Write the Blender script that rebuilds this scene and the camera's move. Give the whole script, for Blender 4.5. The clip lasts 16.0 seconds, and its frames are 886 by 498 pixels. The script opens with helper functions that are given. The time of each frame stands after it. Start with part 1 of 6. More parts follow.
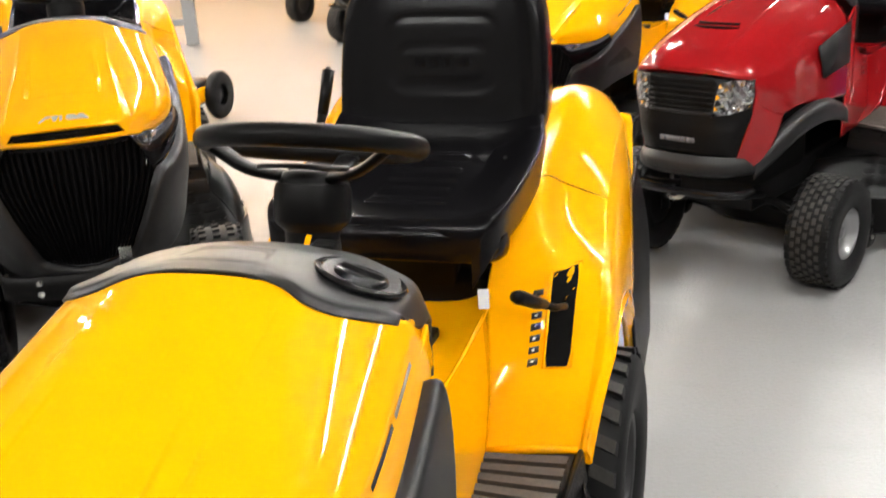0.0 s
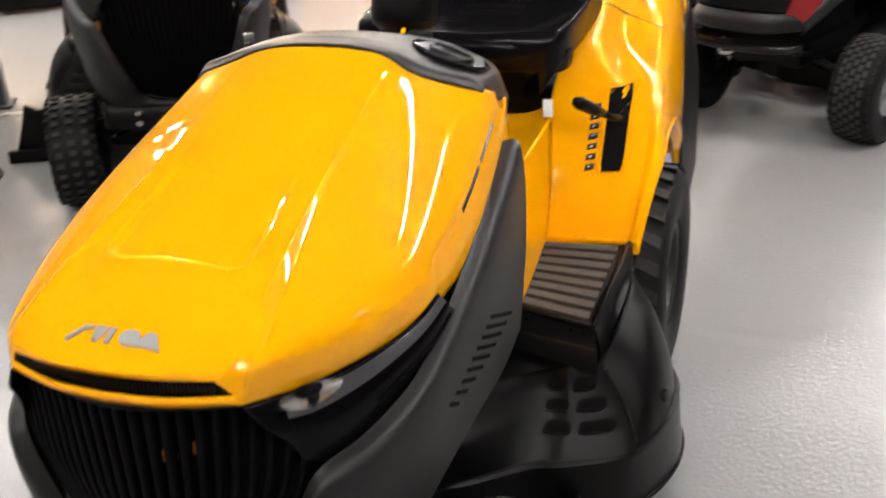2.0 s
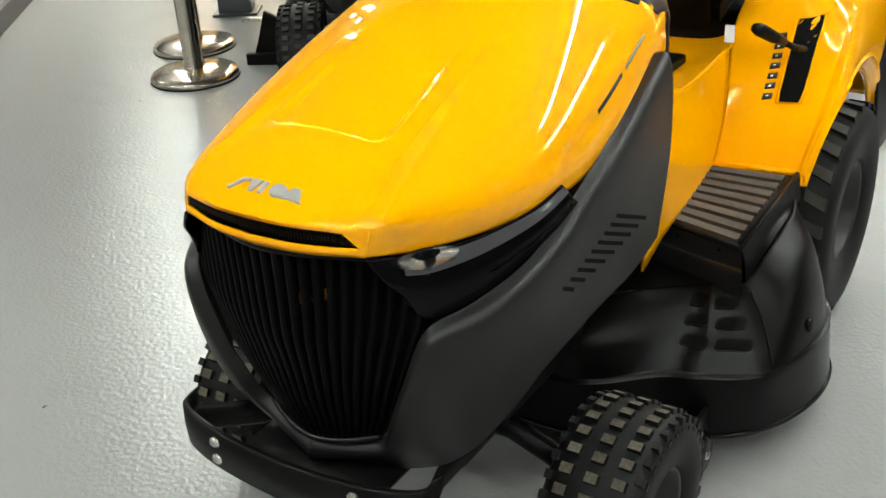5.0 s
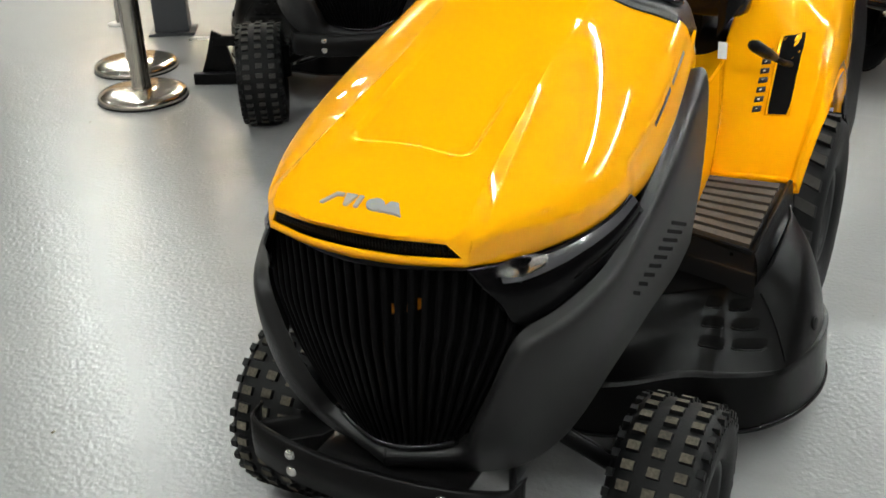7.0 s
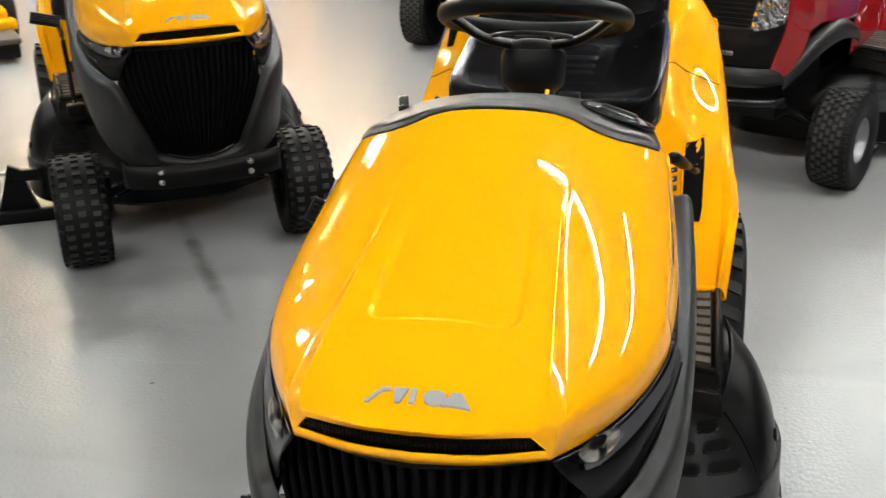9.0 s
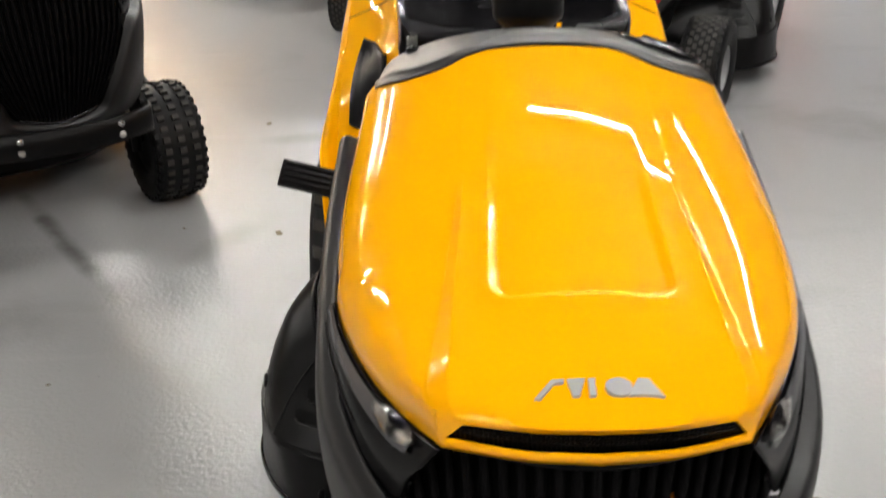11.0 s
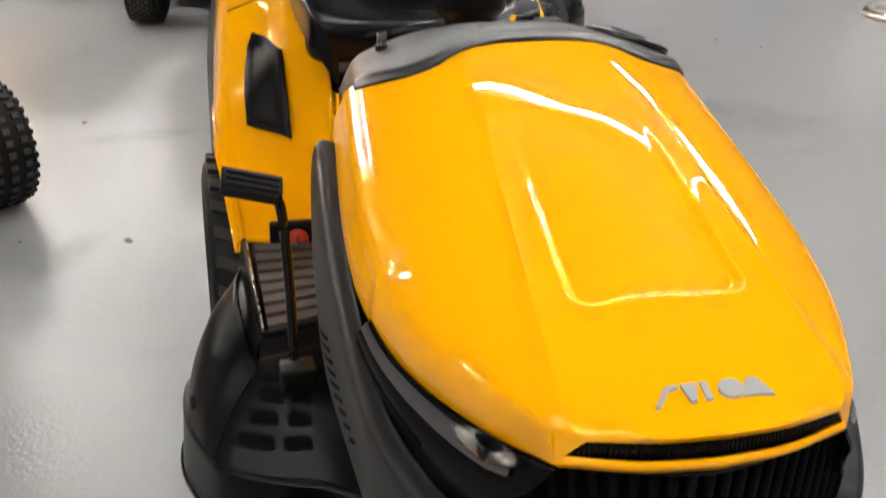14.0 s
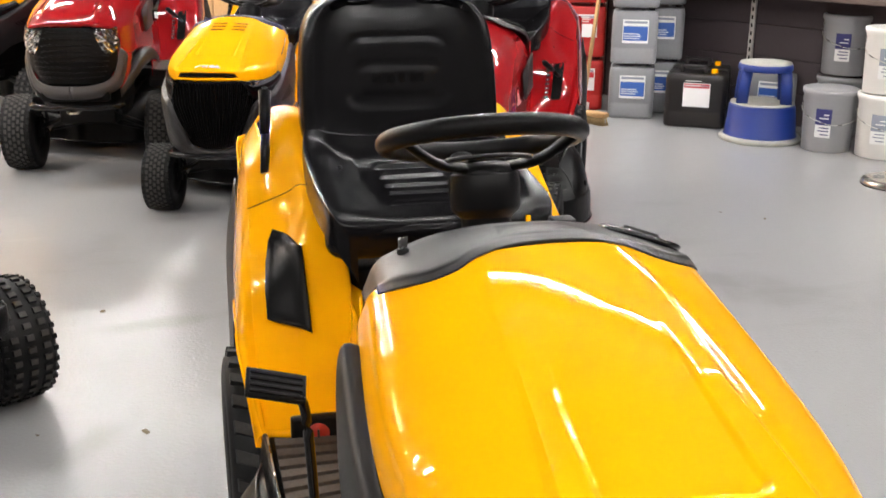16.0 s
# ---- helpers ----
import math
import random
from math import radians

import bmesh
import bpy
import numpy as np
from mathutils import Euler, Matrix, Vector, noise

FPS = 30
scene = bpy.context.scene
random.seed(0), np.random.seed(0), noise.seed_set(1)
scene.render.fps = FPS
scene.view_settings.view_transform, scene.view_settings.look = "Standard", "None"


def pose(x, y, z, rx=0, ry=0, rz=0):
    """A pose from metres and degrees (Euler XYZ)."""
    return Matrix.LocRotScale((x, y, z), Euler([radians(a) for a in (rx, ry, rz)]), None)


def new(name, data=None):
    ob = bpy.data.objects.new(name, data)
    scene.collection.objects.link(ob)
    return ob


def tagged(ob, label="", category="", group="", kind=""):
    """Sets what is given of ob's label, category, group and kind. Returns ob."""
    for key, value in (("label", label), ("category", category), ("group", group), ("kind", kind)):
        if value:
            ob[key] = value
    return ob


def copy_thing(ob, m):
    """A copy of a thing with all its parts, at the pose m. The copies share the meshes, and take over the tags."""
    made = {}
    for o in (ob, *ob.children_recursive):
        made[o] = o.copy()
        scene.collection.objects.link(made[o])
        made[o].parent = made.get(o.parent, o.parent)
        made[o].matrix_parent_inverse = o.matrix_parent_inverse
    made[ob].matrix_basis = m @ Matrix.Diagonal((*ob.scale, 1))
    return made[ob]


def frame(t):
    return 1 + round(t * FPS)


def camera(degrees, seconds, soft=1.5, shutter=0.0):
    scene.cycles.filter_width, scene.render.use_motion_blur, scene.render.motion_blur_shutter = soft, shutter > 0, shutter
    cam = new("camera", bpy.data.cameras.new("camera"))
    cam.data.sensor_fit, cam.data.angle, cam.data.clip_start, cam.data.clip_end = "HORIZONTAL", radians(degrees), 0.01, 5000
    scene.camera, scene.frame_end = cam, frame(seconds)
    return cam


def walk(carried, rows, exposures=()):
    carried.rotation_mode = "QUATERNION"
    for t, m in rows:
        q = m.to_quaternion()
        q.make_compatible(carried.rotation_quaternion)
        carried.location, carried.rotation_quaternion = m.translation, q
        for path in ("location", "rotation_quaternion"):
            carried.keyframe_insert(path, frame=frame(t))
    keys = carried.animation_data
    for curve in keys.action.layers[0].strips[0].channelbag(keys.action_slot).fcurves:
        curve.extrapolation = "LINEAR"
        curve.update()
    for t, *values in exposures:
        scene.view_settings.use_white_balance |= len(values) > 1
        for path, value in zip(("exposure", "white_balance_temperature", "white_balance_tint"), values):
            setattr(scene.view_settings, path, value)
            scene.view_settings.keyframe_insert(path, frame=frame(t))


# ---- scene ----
cam = camera(44.03, 16.0, shutter=0.5)
PATH = [
    (0.0, 0.6323, -0.5082, 1.3653, 70.06, 3.27, 16.46),
    (0.5, 0.6324, -0.5956, 1.3650, 72.44, 3.86, 14.79),
    (1.0, 0.6194, -0.7202, 1.3621, 70.21, 4.67, 14.92),
    (1.5, 0.6066, -0.7733, 1.3312, 67.01, 3.04, 14.15),
    (2.0, 0.6774, -0.8137, 1.3028, 64.91, 2.90, 19.22),
    (2.5, 0.7897, -0.8423, 1.2956, 63.17, 2.77, 25.42),
    (3.0, 0.8433, -0.8566, 1.2800, 62.00, 2.76, 28.91),
    (3.5, 0.8522, -0.8679, 1.2773, 61.71, 3.13, 30.78),
    (4.0, 0.8554, -0.8654, 1.2739, 61.57, 3.55, 31.81),
    (4.5, 0.8625, -0.8641, 1.2812, 62.05, 3.67, 32.14),
    (5.0, 0.8542, -0.8787, 1.2877, 62.45, 3.14, 32.67),
    (7.5, 0.5784, -1.0629, 1.3326, 64.41, 2.03, 23.75),
    (8.0, 0.4817, -1.0104, 1.3498, 67.31, 2.47, 20.29),
    (10.5, -0.0571, -0.9367, 1.3348, 66.29, -0.09, 1.66),
    (11.0, -0.1395, -0.8241, 1.2961, 64.16, 0.67, -0.41),
    (11.5, -0.2321, -0.7541, 1.2589, 59.52, -0.79, -1.76),
    (12.0, -0.3082, -0.7259, 1.2520, 57.53, -0.24, -6.69),
    (12.5, -0.3815, -0.7232, 1.2352, 55.71, -0.30, -11.44),
    (13.0, -0.4186, -0.7256, 1.2404, 56.12, -1.10, -13.65),
    (13.5, -0.4370, -0.7275, 1.2673, 59.05, -1.22, -13.70),
    (14.0, -0.4417, -0.7263, 1.2937, 63.45, -1.89, -13.59),
    (14.5, -0.4437, -0.7263, 1.3113, 66.09, -1.49, -13.86),
    (15.0, -0.4515, -0.7272, 1.3260, 68.86, -1.17, -14.21),
    (15.5, -0.4602, -0.7296, 1.3365, 70.57, -0.91, -14.11),
    (16.0, -0.4630, -0.7304, 1.3440, 72.16, -0.47, -13.71),
]
walk(cam, [(t, pose(x, y, z, rx, ry, rz)) for t, x, y, z, rx, ry, rz in PATH], exposures=[
    (0.0, .20, 6500, 10), (0.5, .40, 6500, 10), (1.0, .10, 6500, 10), (1.5, -.28, 6520, 12), (2.0, -.10, 6560, 15), (3.0, .04, 6450, 7), (4.0, -.05, 6400, 0), (5.0, .0, 6400, 0), (7.5, -.20, 6230, 4), (8.0, -.10, 6230, 4),
    (10.5, -.15, 6500, 11), (11.5, -.25, 6550, 11), (12.5, .30, 6500, 10), (13.0, .28, 6500, 10), (13.5, .03, 6500, 7), (14.5, -.20, 6500, 16), (15.0, .0, 6500, 15), (15.5, -.03, 6480, 14), (16.0, .07, 6450, 13)])

# ---- light ----
WORLD = bpy.data.worlds.new("world")
WORLD.use_nodes = True
WORLD.node_tree.nodes["Background"].inputs[0].default_value = (0.8, 0.85, 1.0, 1)
WORLD.node_tree.nodes["Background"].inputs[1].default_value = 0.05
scene.world = WORLD
TUBE_POWER = 455.0


# ---- materials ----
def mat(name, base, rough=0.5, metal=0.0, grain=0.0, scale=40.0, bump=0.0, coat=0.0, dark=None, patch=0.0, patch_scale=3.0,
        emit=0.0, spread=0.0, trans=0.0, rough_var=0.0, bump_scale=None, ior=1.45, spec=0.5):
    """Principled material: fine grain and larger patches in the colour, fine relief, and colour spread from object to object."""
    m = bpy.data.materials.new(name)
    m.use_nodes = True
    nt = m.node_tree
    p = nt.nodes["Principled BSDF"]
    p.inputs["Base Color"].default_value = (*base, 1)
    p.inputs["Roughness"].default_value = rough
    p.inputs["Metallic"].default_value = metal
    p.inputs["IOR"].default_value = ior
    p.inputs["Coat Weight"].default_value = coat
    p.inputs["Coat Roughness"].default_value = 0.025
    p.inputs["Specular IOR Level"].default_value = spec
    p.inputs["Transmission Weight"].default_value = trans
    if emit:
        p.inputs["Emission Color"].default_value = (*base, 1)
        p.inputs["Emission Strength"].default_value = emit
    co = nt.nodes.new("ShaderNodeTexCoord")

    def tex(sc, detail=4.0):
        n = nt.nodes.new("ShaderNodeTexNoise")
        n.inputs["Scale"].default_value = sc
        n.inputs["Detail"].default_value = detail
        nt.links.new(co.outputs["Object"], n.inputs["Vector"])
        return n

    col = None
    if grain or patch:
        dark_c = dark or tuple(c * 0.45 for c in base)
        col = nt.nodes.new("ShaderNodeRGB").outputs[0]
        col.default_value = (*base, 1)
        for amount, sc in ((patch, patch_scale), (grain, scale)):
            if not amount:
                continue
            t = tex(sc, 1.5)
            ramp = nt.nodes.new("ShaderNodeMapRange")
            ramp.inputs["From Min"].default_value, ramp.inputs["From Max"].default_value = 0.22, 0.82
            ramp.inputs["To Max"].default_value = amount
            nt.links.new(t.outputs["Fac"], ramp.inputs["Value"])
            mix = nt.nodes.new("ShaderNodeMix")
            mix.data_type = "RGBA"
            mix.inputs[7].default_value = (*dark_c, 1)
            nt.links.new(ramp.outputs[0], mix.inputs[0])
            nt.links.new(col, mix.inputs[6])
            col = mix.outputs[2]
    if spread:
        info = nt.nodes.new("ShaderNodeObjectInfo")
        hsv = nt.nodes.new("ShaderNodeHueSaturation")
        mr = nt.nodes.new("ShaderNodeMapRange")
        mr.inputs["To Min"].default_value, mr.inputs["To Max"].default_value = 1 - spread, 1 + spread
        nt.links.new(info.outputs["Random"], mr.inputs["Value"])
        nt.links.new(mr.outputs[0], hsv.inputs["Value"])
        if col is None:
            hsv.inputs["Color"].default_value = (*base, 1)
        else:
            nt.links.new(col, hsv.inputs["Color"])
        col = hsv.outputs[0]
    if col is not None:
        nt.links.new(col, p.inputs["Base Color"])
    if rough_var:
        t = tex(patch_scale * 2.3, 1.0)
        mr = nt.nodes.new("ShaderNodeMapRange")
        mr.inputs["From Min"].default_value, mr.inputs["From Max"].default_value = 0.2, 0.8
        mr.inputs["To Min"].default_value, mr.inputs["To Max"].default_value = rough - rough_var, rough + rough_var
        nt.links.new(t.outputs["Fac"], mr.inputs["Value"])
        nt.links.new(mr.outputs[0], p.inputs["Roughness"])
    if bump:
        t = tex(bump_scale or scale, 3.0)
        b = nt.nodes.new("ShaderNodeBump")
        b.inputs["Strength"].default_value = min(1.0, bump)
        b.inputs["Distance"].default_value = 0.002
        nt.links.new(t.outputs["Fac"], b.inputs["Height"])
        nt.links.new(b.outputs[0], p.inputs["Normal"])
    return m


YELLOW = mat("yellow_paint", (0.95, 0.41, 0.001), 0.6, coat=0.9, spec=0.0, patch=0.05, patch_scale=9, dark=(0.82, 0.32, 0.001), bump=0.015, bump_scale=260)
RED = mat("red_paint", (0.25, 0.006, 0.008), 0.5, coat=1.0, spec=0.0, patch=0.06, patch_scale=8, bump=0.02, bump_scale=260)
PANEL = mat("grey_plastic", (0.0082, 0.0078, 0.0084), 0.40, grain=0.25, scale=900, bump=0.25, bump_scale=1400, patch=0.10, patch_scale=12, spec=0.5)
BAND = mat("grey_band", (0.055, 0.049, 0.048), 0.42, grain=0.2, scale=300, patch=0.15, patch_scale=10)
BLACK = mat("black_plastic", (0.0046, 0.0044, 0.0046), 0.36, grain=0.2, scale=600, bump=0.2, bump_scale=1100, patch=0.12, patch_scale=10, spec=0.14)
GLOSS = mat("gloss_black", (0.004, 0.004, 0.0045), 0.16, coat=0.25, patch=0.1, patch_scale=20, spec=0.2)
COVER = mat("clear_cover", (0.055, 0.055, 0.060), 0.12, coat=0.6, patch=0.3, patch_scale=40, spec=0.5)
LAMPBLACK = mat("lamp_housing_black", (0.0022, 0.0021, 0.0024), 0.22, patch=0.1, patch_scale=20, spec=0.16)
SLAT = mat("slat_black", (0.0030, 0.0027, 0.0030), 0.45, grain=0.2, scale=600, bump=0.15, bump_scale=1100, spec=0.06)
# near-black: shade inside slots and grilles as colour; seams and engine too
DARK = mat("shade_and_seam_black", (0.003, 0.003, 0.003), 0.8, grain=0.3, scale=80, spec=0.1)
DECK = mat("deck_black", (0.0030, 0.0028, 0.0029), 0.28, grain=0.25, scale=500, bump=0.2, bump_scale=700, patch=0.15, patch_scale=7, spec=0.17)
VINYL = mat("seat_vinyl", (0.004, 0.0038, 0.0045), 0.24, grain=0.12, scale=700, bump=0.06, bump_scale=900, spec=0.2)
RUBBER = mat("tyre_rubber", (0.0042, 0.0042, 0.0047), 0.58, grain=0.3, scale=260, bump=0.3, bump_scale=300, patch=0.15, patch_scale=11, spec=0.3)
DUST = mat("dusty_tread", (0.15, 0.132, 0.096), 0.85, grain=0.8, scale=210, dark=(0.022, 0.020, 0.016), patch=0.55, patch_scale=34, spread=0.25)
WORN = mat("worn_tread", (0.05, 0.047, 0.042), 0.75, grain=0.5, scale=150, dark=(0.015, 0.015, 0.015), patch=0.4, patch_scale=25)
GRIP = mat("worn_grip", (0.095, 0.080, 0.064), 0.75, grain=0.6, scale=140, dark=(0.04, 0.034, 0.03), patch=0.5, patch_scale=18)
RIMBLACK = mat("black_rim", (0.012, 0.012, 0.013), 0.4, patch=0.2, patch_scale=14)
RIMSILVER = mat("silver_rim", (0.30, 0.30, 0.31), 0.35, metal=0.7, patch=0.2, patch_scale=15)
STEEL = mat("bright_steel", (0.62, 0.61, 0.58), 0.28, metal=1.0, patch=0.15, patch_scale=20, rough_var=0.06)
CHROME = mat("chrome", (0.85, 0.85, 0.86), 0.06, metal=1.0)
REFLECT = mat("lamp_reflector", (0.62, 0.60, 0.57), 0.22, metal=1.0, patch=0.4, patch_scale=90, bump=0.5, bump_scale=160)
BRASSY = mat("polished_post", (0.70, 0.66, 0.58), 0.17, metal=1.0, patch=0.12, patch_scale=9, rough_var=0.06)
LENS = mat("clear_lens", (0.95, 0.95, 0.95), 0.03, trans=1.0)
LOGO = mat("logo_silver", (0.42, 0.42, 0.43), 0.4, metal=0.3, grain=0.1, scale=300)
WHITE = mat("white_label", (0.78, 0.78, 0.77), 0.5, grain=0.06, scale=80)
SIGNRED = mat("knob_red", (0.45, 0.03, 0.02), 0.5, patch=0.3, patch_scale=40)
INK = mat("print_black", (0.02, 0.02, 0.02), 0.5)
DIMGREY = mat("dim_grey_print", (0.13, 0.13, 0.135), 0.5)
GREYINK = mat("print_grey", (0.35, 0.30, 0.2), 0.5)
ORANGE = mat("amber_part", (0.75, 0.25, 0.01), 0.4)


# ---- shape helpers ----
def link(name, me, material, parent=None, label="", smooth=True):
    ob = new(name, me)
    me.materials.append(material)
    if smooth:
        me.polygons.foreach_set("use_smooth", [True] * len(me.polygons))
    if parent is not None:
        ob.parent = parent
    if label:
        ob["label"] = label
    return ob


def part(name, bm, material, parent=None, label="", smooth=True, out=None):
    """Links a bmesh as one mesh object; out: a place that every face of an open shell turns its back to."""
    me = bpy.data.meshes.new(name)
    if out is None:
        bmesh.ops.recalc_face_normals(bm, faces=bm.faces)
    else:
        bm.normal_update()
        bmesh.ops.reverse_faces(bm, faces=[f for f in bm.faces if f.normal.dot(f.calc_center_median() - Vector(out)) < 0])
    bm.to_mesh(me)
    bm.free()
    return link(name, me, material, parent, label, smooth)


def crisp(ob, degrees=35):
    """Sharp edges past an angle stay sharp."""
    ob.data.set_sharp_from_angle(angle=radians(degrees))
    return ob


def cat(p, n):
    """n + 1 points of a smooth curve through the points p."""
    p = np.asarray(p, float)
    k = len(p)
    if k == 2:
        s = np.linspace(0, 1, n + 1).reshape(-1, *[1] * (p.ndim - 1))
        return p[0] * (1 - s) + p[1] * s
    q = np.concatenate([(2 * p[0] - p[1])[None], p, (2 * p[-1] - p[-2])[None]])
    s = np.linspace(0, k - 1, n + 1)
    i = np.minimum(s.astype(int), k - 2)
    u = (s - i).reshape(-1, *[1] * (p.ndim - 1))
    a, b, c, d = q[i], q[i + 1], q[i + 2], q[i + 3]
    return 0.5 * (2 * b + (c - a) * u + (2 * a - 5 * b + 4 * c - d) * u ** 2 + (3 * b - a - 3 * c + d) * u ** 3)


def net(rows, nu, nv):
    """A smooth surface of (nu + 1) x (nv + 1) points through a net of points."""
    rows = [cat(r, nv) for r in rows]
    return cat(np.array(rows), nu)


def sheet(grid, keep=None, bm=None, flip=False, closed=False):
    """Faces over a grid of points; keep(i, j) leaves openings."""
    bm = bm or bmesh.new()
    n, m = grid.shape[:2]
    vs = [[bm.verts.new(grid[i, j]) for j in range(m)] for i in range(n)]
    for i in range(n - 1):
        for j in range(m if closed else m - 1):
            if keep is None or keep(i, j):
                k = (j + 1) % m
                f = (vs[i][j], vs[i + 1][j], vs[i + 1][k], vs[i][k])
                bm.faces.new(f[::-1] if flip else f)
    return bm


def weld(bm, d=0.0004):
    bmesh.ops.remove_doubles(bm, verts=bm.verts, dist=d)
    return bm


def both(bm):
    """Adds the mirror image across the middle plane."""
    g = bmesh.ops.duplicate(bm, geom=bm.verts[:] + bm.edges[:] + bm.faces[:])
    vs = [e for e in g["geom"] if isinstance(e, bmesh.types.BMVert)]
    for v in vs:
        v.co.x = -v.co.x
    bmesh.ops.reverse_faces(bm, faces=[e for e in g["geom"] if isinstance(e, bmesh.types.BMFace)])
    return weld(bm)


def thick(ob, t, offset=-1.0):
    s = ob.modifiers.new("wall", "SOLIDIFY")
    s.thickness, s.offset = t, offset
    return ob


def box(x0, x1, y0, y1, z0, z1, bevel=0.0, bm=None, seg=2, m=None):
    bm = bm or bmesh.new()
    g = bmesh.ops.create_cube(bm, size=1)["verts"]
    for v in g:
        v.co = Vector(((x0 + x1) / 2 + v.co.x * (x1 - x0), (y0 + y1) / 2 + v.co.y * (y1 - y0), (z0 + z1) / 2 + v.co.z * (z1 - z0)))
    if bevel:
        es = {e for v in g for e in v.link_edges}
        r = bmesh.ops.bevel(bm, geom=list(es), offset=bevel, segments=seg, affect="EDGES", profile=0.6)
        g = list({v for f in r["faces"] for v in f.verts} | {v for v in g if v.is_valid})
    if m is not None:
        bmesh.ops.transform(bm, matrix=m, verts=[v for v in g if v.is_valid])
    return bm


def turned(profile, seg=32, m=None, bm=None):
    """A solid of revolution round z from (radius, height) pairs."""
    bm = bm or bmesh.new()
    a = np.linspace(0, 2 * math.pi, seg, endpoint=False)
    grid = np.array([[(r * math.cos(t), r * math.sin(t), h) for t in a] for r, h in profile])
    old = set(bm.verts)
    sheet(grid, bm=bm, closed=True)
    vs = [v for v in bm.verts if v not in old]
    if m is not None:
        bmesh.ops.transform(bm, matrix=m, verts=vs)
    bmesh.ops.remove_doubles(bm, verts=vs, dist=1e-5)
    return bm


def tube(pts, r, seg=10, bm=None, closed=False, smooth=0, flat=None):
    """A round bar along points; flat = (across, up) radii for a strap."""
    bm = bm or bmesh.new()
    pts = np.array(cat(pts, smooth) if smooth else pts, float)
    n = len(pts)
    rings = []
    up = Vector((0, 0, 1))
    for i in range(n):
        a = pts[(i - 1) % n if closed else max(i - 1, 0)]
        b = pts[(i + 1) % n if closed else min(i + 1, n - 1)]
        d = Vector(b - a).normalized()
        ref = up if abs(d.dot(up)) < 0.95 else Vector((0, 1, 0))
        s = d.cross(ref).normalized()
        u = s.cross(d).normalized()
        rr = r[i] if hasattr(r, "__len__") else r
        ra, rb = flat if flat else (rr, rr)
        rings.append([bm.verts.new(Vector(pts[i]) + s * ra * math.cos(t) + u * rb * math.sin(t)) for t in np.linspace(0, 2 * math.pi, seg, endpoint=False)])
    for i in range(n if closed else n - 1):
        p, q = rings[i], rings[(i + 1) % n]
        for j in range(seg):
            k = (j + 1) % seg
            bm.faces.new((p[j], p[k], q[k], q[j]))
    if not closed:
        bm.faces.new(rings[0][::-1])
        bm.faces.new(rings[-1])
    return bm


def prism(poly, y0, y1, axis="y", bm=None, bevel=0.0):
    """A plate: an outline in the plane across axis, drawn out from y0 to y1."""
    bm = bm or bmesh.new()
    order = {"x": lambda a, b, c: (c, a, b), "y": lambda a, b, c: (a, c, b), "z": lambda a, b, c: (a, b, c)}[axis]
    lo = [bm.verts.new(order(a, b, y0)) for a, b in poly]
    hi = [bm.verts.new(order(a, b, y1)) for a, b in poly]
    n = len(poly)
    fs = [bm.faces.new(lo[::-1]), bm.faces.new(hi)] + [bm.faces.new((lo[i], lo[(i + 1) % n], hi[(i + 1) % n], hi[i])) for i in range(n)]
    if bevel:
        es = list({e for f in fs[:2] for e in f.edges})
        bmesh.ops.bevel(bm, geom=es, offset=bevel, segments=2, affect="EDGES")
    return bm


def empty(name, label, category, group=""):
    ob = new(name)
    ob.empty_display_size = 0.1
    return tagged(ob, label, category, group)


def bars(spans, place, material, parent, name="lettering", h=0.02, lift=0.0012, label=""):
    """Plain bars in place of writing: spans along a line laid on a surface by place(u, v)."""
    bm = bmesh.new()
    for a, b in spans:
        k = max(1, int((b - a) / 0.012))
        lo = [bm.verts.new(place(a + (b - a) * i / k, 0.0)) for i in range(k + 1)]
        hi = [bm.verts.new(place(a + (b - a) * i / k, h)) for i in range(k + 1)]
        for i in range(k):
            bm.faces.new((lo[i], lo[i + 1], hi[i + 1], hi[i]))
    ob = part(name, bm, material, parent, label)
    return thick(ob, lift, 0.0)


# ---- yellow lawn tractor (front towards -y, middle plane x = 0, on z = 0) ----
HOOD_MID = [(0, -.028, .7405), (0, -.006, .7490), (0, .018, .7575), (0, .06, .7715), (0, .12, .7905), (0, .2, .8140), (0, .3, .8435), (0, .4, .8730), (0, .48, .8960), (0, .552, .9165)]
HOOD_CREASE = [(.134, .005, .7375), (.137, .02, .7455), (.135, .042, .7545), (.132, .075, .7645), (.128, .12, .778), (.122, .2, .8025), (.114, .3, .834), (.108, .4, .866), (.106, .48, .8895), (.104, .556, .910)]
HOOD_SIDE = [
    [(.147, .010, .729), (.148, .008, .720), (.146, .004, .708), (.142, .0, .695)],
    [(.157, .026, .736), (.165, .030, .728), (.164, .034, .712), (.154, .024, .690)],
    [(.155, .050, .745), (.172, .053, .736), (.178, .055, .714), (.168, .047, .685)],
    [(.152, .082, .754), (.182, .085, .7415), (.196, .086, .717), (.184, .078, .681)],
    [(.146, .125, .7665), (.188, .125, .7495), (.216, .127, .724), (.208, .122, .679)],
    [(.134, .2, .7955), (.194, .2, .7720), (.238, .2, .739), (.240, .2, .678)],
    [(.119, .3, .8323), (.190, .3, .8070), (.247, .3, .762), (.266, .3, .673)],
    [(.112, .4, .8647), (.182, .4, .838), (.242, .4, .792), (.274, .4, .699)],
    [(.110, .48, .8883), (.176, .482, .864), (.236, .49, .818), (.266, .485, .733)],
    [(.108, .557, .909), (.168, .568, .889), (.227, .598, .854), (.253, .622, .766)],
]


